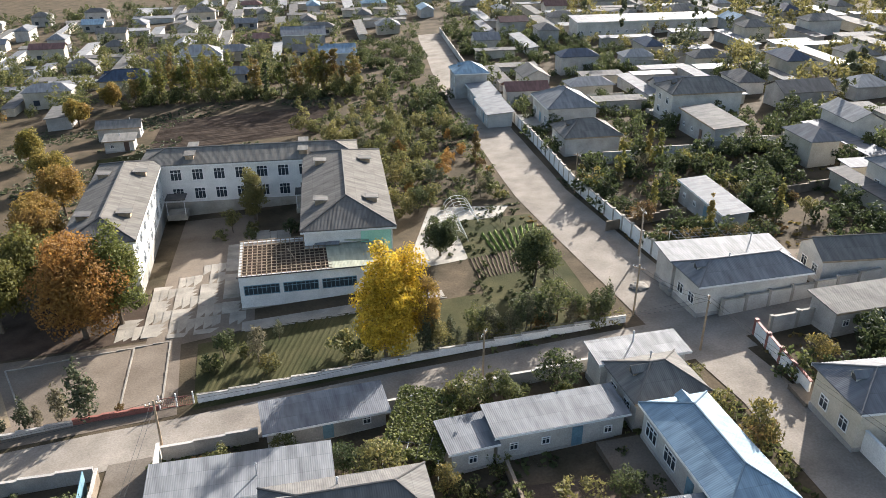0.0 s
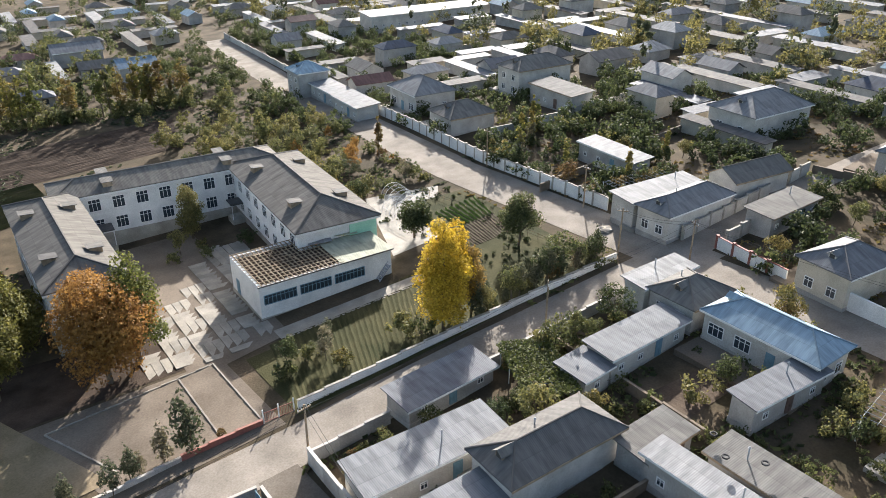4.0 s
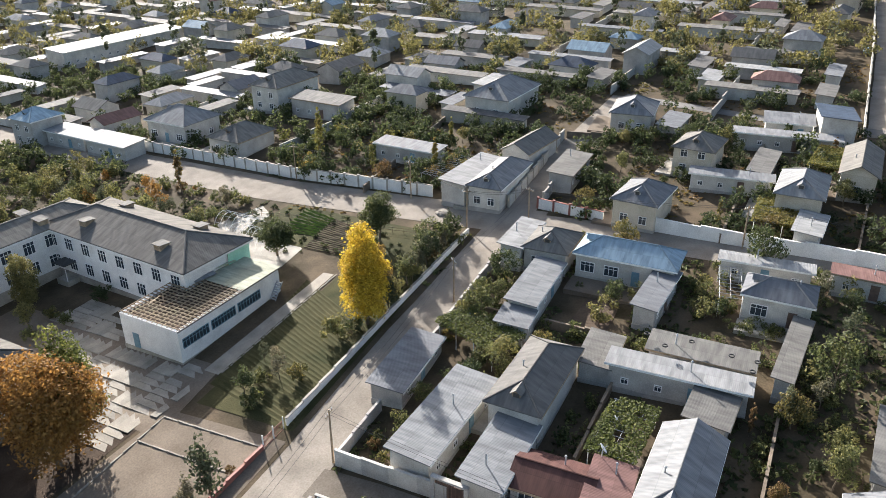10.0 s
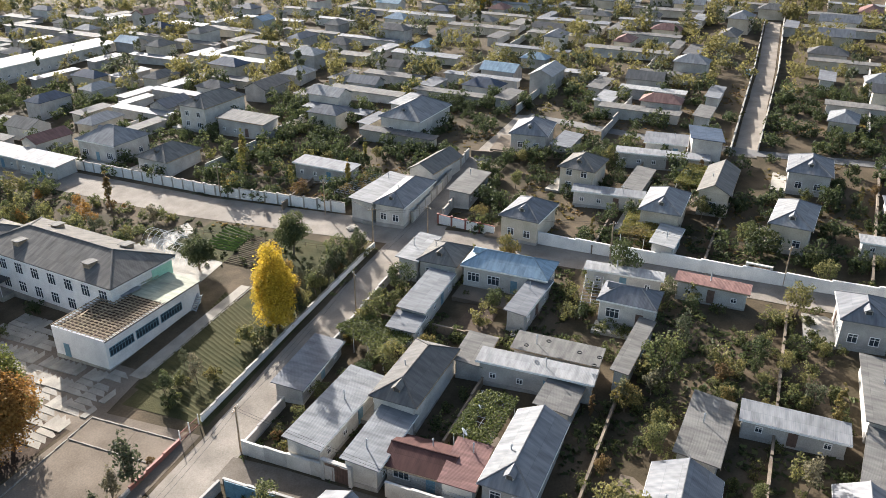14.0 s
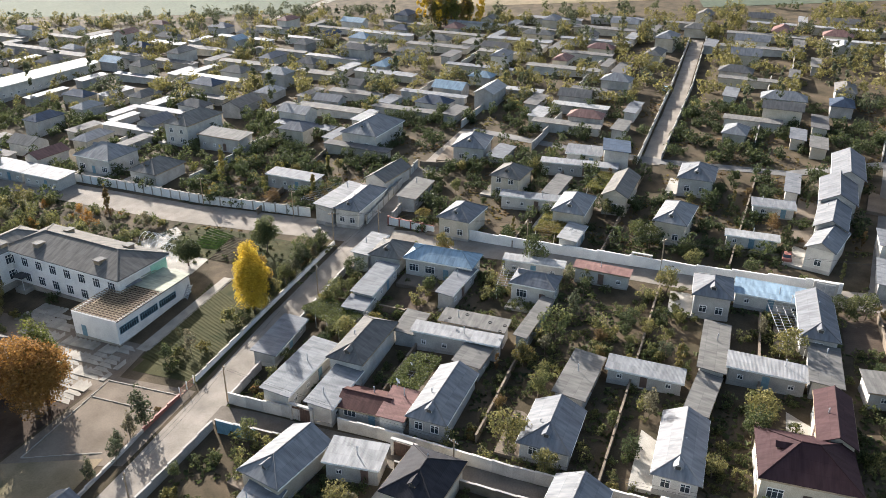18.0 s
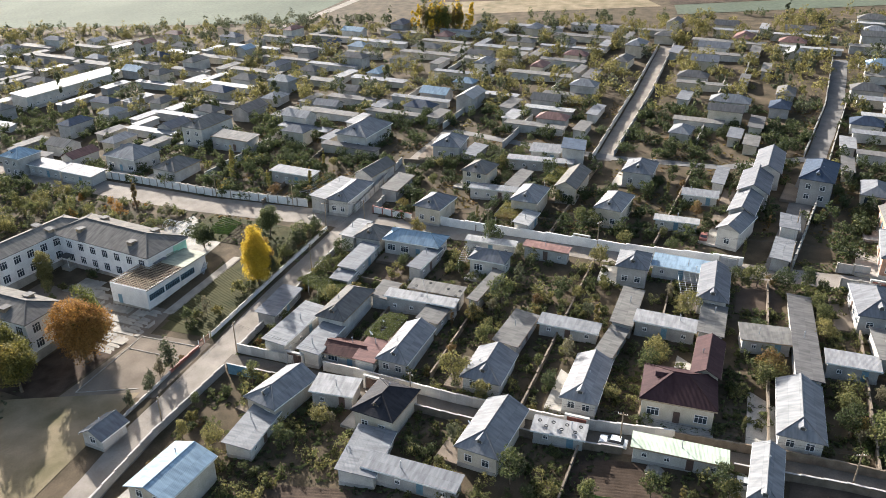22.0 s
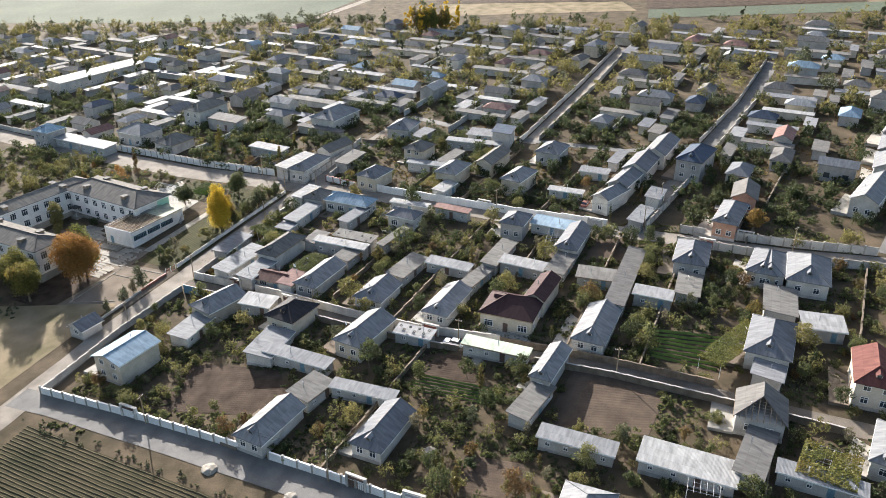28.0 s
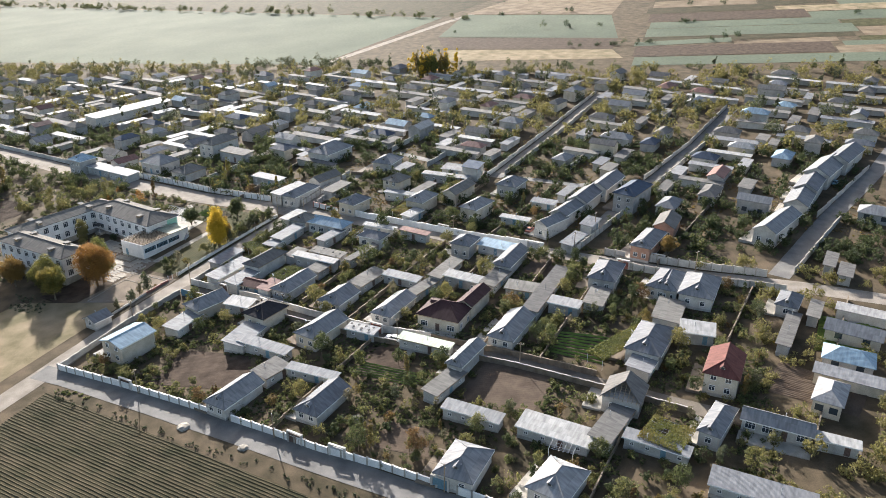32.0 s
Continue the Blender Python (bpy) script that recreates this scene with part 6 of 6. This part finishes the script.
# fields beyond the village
fields = [([(284, 440), (277, 163), (456, 134), (600, 740)], "farfield", "wide green field beyond the village, greyed to stand in for haze"),
          ([(288, 78), (296, -27), (322, -18), (323, 90)], "dry", "tan stubble strip beyond the village"),
          ([(324, 92), (323, -18), (358, -18), (366, 110)], "darksoil", "dark ploughed strip beyond the village"),
          ([(368, 110), (360, -18), (456, -4), (468, 118)], "farfield", "green plots beyond the village, greyed to stand in for haze"),
          ([(470, 118), (458, -4), (640, -10), (700, 60)], "soil", "brown fields far off"),
          ([(460, 132), (605, 740), (1500, 900), (1100, 20)], "stubble", "wide brown fields behind the line of trees")]
fd = random.Random(44)
x0 = 276
while x0 < 620:          # strips of many small plots
    x1 = x0 + fd.uniform(12, 40)
    y0 = -30.0 - fd.uniform(0, 6)
    while y0 > -430:
        y1 = y0 - fd.uniform(50, 150)
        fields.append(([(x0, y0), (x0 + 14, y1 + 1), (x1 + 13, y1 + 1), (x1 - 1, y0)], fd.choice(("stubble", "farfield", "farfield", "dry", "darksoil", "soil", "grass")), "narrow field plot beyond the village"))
        y0 = y1
    x0 = x1
for i, (corners, mat, lab) in enumerate(fields):
    tagged(part("field", patch_mesh(corners, 0.12 + 0.006 * (i % 7), 12 if i < 6 else 3), mat), lab, "field", kind="structure")


def pergola(x, y, w, d, turn, leaf):
    """A garden trellis of posts and rods, with as much vine on it as leaf says."""
    lab = "vine-covered garden trellis on metal posts" if leaf > 0.5 else "bare metal garden trellis on posts"
    ob = thing("pergola", pose(x, y, G(x, y), 0, 0, turn), lab, "trellis", "garden trellises")
    r = random.Random(int(abs(x * 31 + y * 17)))
    for i in range(max(2, int(w / 2.6) + 1)):
        for sy in (-1, 1):
            xx = -w / 2 + w * i / max(1, int(w / 2.6))
            part("post", tube(bmesh.new(), (xx, sy * d / 2, -0.5), (xx, sy * d / 2, 2.4), 0.05, 0.05, 6), "whitepaint", ob)
    for i in range(int(w / 0.9) + 1):
        xx = -w / 2 + i * w / max(1, int(w / 0.9))
        part("rod", tube(bmesh.new(), (xx, -d / 2 - 0.2, 2.42), (xx, d / 2 + 0.2, 2.42), 0.028, 0.028, 4), "steel", ob)
    for i in range(int(d / 0.9) + 1):
        yy = -d / 2 + i * d / max(1, int(d / 0.9))
        part("rail", tube(bmesh.new(), (-w / 2 - 0.2, yy, 2.5), (w / 2 + 0.2, yy, 2.5), 0.035, 0.035, 4), "steel", ob)
    n = int(w * d * 150 * leaf)
    if n > 40:
        verts, faces = [], []
        for i in range(n):
            c = Vector((r.uniform(-w / 2 - 0.4, w / 2 + 0.4), r.uniform(-d / 2 - 0.4, d / 2 + 0.4), 0))
            if noise.noise((c.x * 0.5 + x, c.y * 0.5 + y, 0)) < 0.3 - leaf * 0.75:
                continue
            c.z = 2.5 + r.uniform(-0.25, 0.35)
            q = Euler((r.uniform(-0.9, 0.9), r.uniform(-0.9, 0.9), r.uniform(0, 6.3))).to_matrix()
            s, k = r.uniform(0.09, 0.18), len(verts)
            verts += [tuple(c + q @ Vector(p) * s) for p in ((-1, 0, 0), (0, -0.8, -0.2), (1, 0, 0), (0, 0.8, -0.2))]
            faces.append((k, k + 1, k + 2, k + 3))
        me = bpy.data.meshes.new("vine")
        me.from_pydata(verts, [], faces)
        me.materials.append(M["leaf_vine"])
        new("vine", me).parent = ob
    return ob


def dish(x, y, z, rad):
    ob = thing("satellite_dish", pose(x, y, G(x, y) + z, 0, 0, 200), "white satellite dish on a short mast on a roof", "satellite dish", "roof dishes")
    part("mast", tube(bmesh.new(), (0, 0, -0.6), (0, 0, 0.35), 0.04, 0.04, 6), "steel", ob)
    bm, rings = bmesh.new(), []
    tilt = Euler((radians(-55), 0, 0)).to_matrix()
    for back in (0.0, 0.03):
        for k in range(4):
            a = rad * 0.5 * (k + 0.25) / 3.25
            rings.append([bm.verts.new(tilt @ Vector((a * math.cos(j * math.pi / 6), a * math.sin(j * math.pi / 6), a * a / rad * 0.5 - back)) + Vector((0, 0, 0.5))) for j in range(12)])
    for p, q in ((0, 1), (1, 2), (2, 3), (5, 4), (6, 5), (7, 6), (3, 7), (4, 0)):
        for j in range(12):
            bm.faces.new((rings[p][j], rings[p][(j + 1) % 12], rings[q][(j + 1) % 12], rings[q][j]))
    part("reflector", bm, "whitepaint", ob)
    part("feed_arm", tube(bmesh.new(), (0, 0.0, 0.45), tilt @ Vector((0, 0, rad * 0.5)) + Vector((0, 0, 0.5)), 0.02, 0.03, 5), "steel", ob)


def roof_tyre(x, y, z):
    ob = thing("old_tyre", pose(x, y, G(x, y) + z), "old black tyre lying on a roof as a weight", "tyre", "roof tyres")
    bm, rings = bmesh.new(), []
    for j in range(12):
        a = j * math.pi / 6
        rings.append([bm.verts.new((math.cos(a) * (0.26 + 0.08 * math.cos(b * math.pi / 3)), math.sin(a) * (0.26 + 0.08 * math.cos(b * math.pi / 3)), 0.08 + 0.08 * math.sin(b * math.pi / 3))) for b in range(6)])
    for j in range(12):
        for b in range(6):
            bm.faces.new((rings[j][b], rings[(j + 1) % 12][b], rings[(j + 1) % 12][(b + 1) % 6], rings[j][(b + 1) % 6]))
    part("tread", bm, "rubber", ob)


def car(x, y, turn, mat):
    ob = thing("car", pose(x, y, G(x, y) + 0.06, 0, 0, turn), "small parked saloon car with dark windows", "car", "parked cars")
    bm = bmesh.new()
    prof = [(-2.05, 0.35), (-2.1, 0.75), (-1.9, 0.9), (-1.1, 0.95), (1.1, 0.93), (2.0, 0.82), (2.1, 0.6), (2.05, 0.35)]
    sides = [[bm.verts.new((px, sy * (0.82 if pz < 0.9 else 0.76), pz)) for px, pz in prof] for sy in (-1, 1)]
    for i in range(len(prof)):
        j = (i + 1) % len(prof)
        bm.faces.new((sides[0][i], sides[0][j], sides[1][j], sides[1][i]))
    bm.faces.new(sides[0][::-1])
    bm.faces.new(sides[1])
    bmesh.ops.recalc_face_normals(bm, faces=bm.faces)
    part("body", bm, mat, ob)
    for nm, m_, grow, z0, z1 in (("glasshouse", "glass", 0.0, 0.92, 1.36), ("roof_panel", mat, 0.02, 1.361, 1.41)):
        bm = bmesh.new()
        k0, k1 = (0.0, 1.0) if nm == "glasshouse" else (1.0, 1.0)
        lo = [bm.verts.new((a, b, z0)) for a, b in (((-1.55, -0.72), (0.95, -0.72), (0.95, 0.72), (-1.55, 0.72)) if k0 == 0 else ((-1.12, -0.61), (0.42, -0.61), (0.42, 0.61), (-1.12, 0.61)))]
        hi = [bm.verts.new((a, b, z1)) for a, b in ((-1.1, -0.6), (0.4, -0.6), (0.4, 0.6), (-1.1, 0.6))]
        bm.faces.new(hi)
        bm.faces.new(lo[::-1])
        for i in range(4):
            bm.faces.new((lo[i], lo[(i + 1) % 4], hi[(i + 1) % 4], hi[i]))
        part(nm, bm, m_, ob)
    for sx in (-1.25, 1.3):
        for sy in (-0.8, 0.8):
            wh = part("wheel", tube(bmesh.new(), (sx, sy - 0.09, 0.28), (sx, sy + 0.09, 0.28), 0.31, 0.31, 14), "rubber", ob)
            part("hub", tube(bmesh.new(), (sx, sy - 0.1, 0.28), (sx, sy + 0.1, 0.28), 0.17, 0.17, 10), "steel", wh)


def heap(x, y, rad):
    """A heap of gravel and rubble."""
    bm = bmesh.new()
    bmesh.ops.create_icosphere(bm, subdivisions=3, radius=1.0)
    for v in bm.verts:
        n_ = noise.noise(v.co * 2.2 + Vector((x, y, 0))) * 0.22 + noise.noise(v.co * 6 + Vector((x, y, 0))) * 0.08
        v.co = Vector((v.co.x * rad * (1 + n_), v.co.y * rad * (1 + n_), max(-0.1, v.co.z) * rad * 0.42 * (1 + n_)))
    ob = part("rubble_heap", bm, "slab")
    ob.matrix_basis = pose(x, y, G(x, y))
    tagged(ob, "heap of pale gravel and rubble on the ground", "heap", "rubble heaps")


# arched white metal arbour beside the school plot
for ax, ay, at_ in ((34.5, 99.0, 0), (38.5, 103.5, 0)):
    ob = thing("arbour", pose(ax, ay, G(ax, ay), 0, 0, -14), "arched tunnel of white metal hoops over a path", "arbour", "school arbours")
    for i in range(7):
        yy = -3.6 + i * 1.2
        bm = bmesh.new()
        pts = [(2.2 * math.cos(a), yy, 2.3 * math.sin(a)) for a in [math.pi * k / 8 for k in range(9)]]
        for p, q in zip(pts, pts[1:]):
            tube(bm, p, q, 0.032, 0.032, 5)
        bmesh.ops.remove_doubles(bm, verts=bm.verts, dist=0.02)
        part("hoop", bm, "whitepaint", ob)
    for a in (0.5, 1.1, math.pi / 2, 2.05, 2.65):
        part("rail", tube(bmesh.new(), (2.2 * math.cos(a), -3.6, 2.3 * math.sin(a)), (2.2 * math.cos(a), 3.6, 2.3 * math.sin(a)), 0.02, 0.02, 4), "whitepaint", ob)
# low wooden fence between the school plot and the street
fence = thing("fence", pose(0, 0, 0), "low brown fence of posts and rails beside the street", "fence")
FL = [(43.4, 104), (41.0, 84), (39.2, 70)]
for (x0, y0), (x1, y1) in zip(FL, FL[1:]):
    n = int(math.hypot(x1 - x0, y1 - y0) / 1.8)
    for i in range(n):
        p, q = [(x0 + (x1 - x0) * k / n, y0 + (y1 - y0) * k / n) for k in (i, i + 1)]
        part("post", tube(bmesh.new(), (*p, G(*p) - 0.2), (*p, G(*p) + 1.0), 0.05, 0.045, 5), "wood", fence)
        for z in (0.45, 0.85):
            part("rail", tube(bmesh.new(), (*p, G(*p) + z), (*q, G(*q) + z), 0.03, 0.03, 4), "wood", fence)
# dark blue metal yard fence at the lane corner
yard_fence = thing("sheet_fence", pose(-15.2, 65.8, G(-15.2, 65.8), 0, 0, -99), "dark blue sheet-metal yard fence", "fence")
for i in range(5):
    part("sheet", boxes((i * 1.25, i * 1.25 + 1.22, -0.03, 0.03, -0.3, 2.2)), "blueframe", yard_fence)


# ---- arbours, dishes and yard things ----
pergola(12.9, 57.6, 9.0, 4.8, -123.3, 1.0)
pergola(-1.4, 40.2, 4.1, 8.3, -103.2, 0.9)
pergola(62.1, 75.1, 4.0, 11.2, -105.2, 0.35)
pergola(17.5, -15.5, 3.4, 12.8, -90.3, 0.05)
pergola(49.1, 21.1, 7.5, 8.9, -100.5, 1.0)
pergola(71.5, 12.0, 4.6, 10.4, -107.7, 1.0)
pergola(28.0, 29.4, 2.6, 8.3, -92.4, 0.1)
pergola(-50.3, -65.4, 7.6, 7.8, -108.9, 0.8)
pergola(-19.3, -54.4, 4.2, 19.2, -122.5, 1.0)
pergola(-57.8, -47.0, 4.6, 3.8, -96.1, 0.0)
single_tree("plane_tree", -19.5, 158.6, "leaf_gold", "broad tree with yellowing leaves beside the school yard", (3.6, 2.9, 4.2, 0.25), 4800, 0.21, 75, 4.3, 0.26, 95)
single_tree("plane_tree", -21.2, 131.5, "leaf_gold", "broad tree with yellowing leaves beside the school yard", (3.8, 3.1, 4.5, 0.25), 4800, 0.21, 75, 4.7, 0.26, 35)
single_tree("plane_tree", -18.2, 111.0, "leaf_gold", "broad tree with yellowing leaves beside the school yard", (3.6, 3.1, 4.5, 0.25), 4800, 0.21, 75, 4.7, 0.26, 25)
single_tree("plane_tree", -14.7, 203.3, "leaf_gold", "broad tree with yellowing leaves beside the school yard", (3.2, 2.7, 3.9, 0.25), 4800, 0.21, 75, 4.0, 0.26, 140)
single_tree("plane_tree", -23.5, 177.0, "leaf_gold", "broad tree with yellowing leaves beside the school yard", (3.2, 2.9, 4.2, 0.25), 4800, 0.21, 75, 4.3, 0.26, 60)
single_tree("plane_tree", -6.4, 219.5, "leaf_gold", "broad tree with yellowing leaves beside the school yard", (2.8, 2.5, 3.6, 0.25), 4800, 0.21, 75, 3.7, 0.26, 200)
dish(-6.17, 41.84, 3.5, 1.0)
dish(-0.49, 41.03, 2.4, 0.6)
dish(-29.17, 20.32, 4.7, 0.7)
dish(-16.70, -56.18, 3.2, 0.8)
dish(1.62, -46.24, 3.1, 0.7)
dish(21.42, -16.98, 4.0, 0.6)
dish(-64.39, -46.50, 4.2, 0.8)
dish(-1.57, -91.50, 3.9, 0.6)
roof_tyre(11.93, 38.89, 4.45)
roof_tyre(11.20, 34.28, 4.45)
roof_tyre(10.00, 36.95, 4.45)
roof_tyre(9.30, 30.40, 4.45)
roof_tyre(8.61, 27.99, 4.45)
roof_tyre(6.94, 28.56, 4.45)
roof_tyre(-25.00, 10.01, 3.05)
roof_tyre(-25.25, 7.95, 3.05)
roof_tyre(-25.66, 5.90, 3.05)
roof_tyre(-25.90, 3.88, 3.05)
roof_tyre(-26.19, 8.99, 3.05)
roof_tyre(-26.72, 6.71, 3.05)
roof_tyre(-27.12, 4.69, 3.05)
car(42.56, -21.07, -12, "maroon")
car(-32.01, -18.12, 80, "steel")
car(-25.66, -1.09, 80, "whitepaint")
car(149.24, -7.33, -12, "blueframe")
car(96.14, -114.11, -20, "blueframe")
heap(-66.24, 30.57, 1.4)
heap(-69.43, 14.68, 1.1)
heap(47.77, 71.97, 1.2)
heap(-30.61, -6.86, 1.4)
heap(-55.97, -4.31, 1.4)


# ---- kerbs round the forecourt ----
def kerb(pts, label="low worn concrete kerb"):
    ob = tagged(new("kerb"), label, "kerb", kind="structure")
    for (ax, ay), (bx, by) in zip(pts, pts[1:]):
        L = math.hypot(bx - ax, by - ay)
        n = max(1, round(L / 2.0))
        me = bpy.data.meshes.new("kerbstone")
        bm = boxes((0.02, L / n - 0.02, -0.09, 0.09, -0.2, 0.17))
        bm.to_mesh(me)
        bm.free()
        me.materials.append(M["slab"])
        for i in range(n):
            x, y = ax + (bx - ax) * i / n, ay + (by - ay) * i / n
            share("kerbstone", me, ob, pose(x, y, G(x, y), 0, 0, math.degrees(math.atan2(by - ay, bx - ax))))


kerb([(-23.3, 91.0), (-5.8, 88.3), (-8.0, 75.6)])
kerb([(-9.8, 88.7), (-12.0, 76.9)])
kerb([(-23.3, 91.0), (-21.0, 80.1)])
kerb([(2.4, 86.0), (26.4, 81.6)], "concrete edge of the path beside the hall")
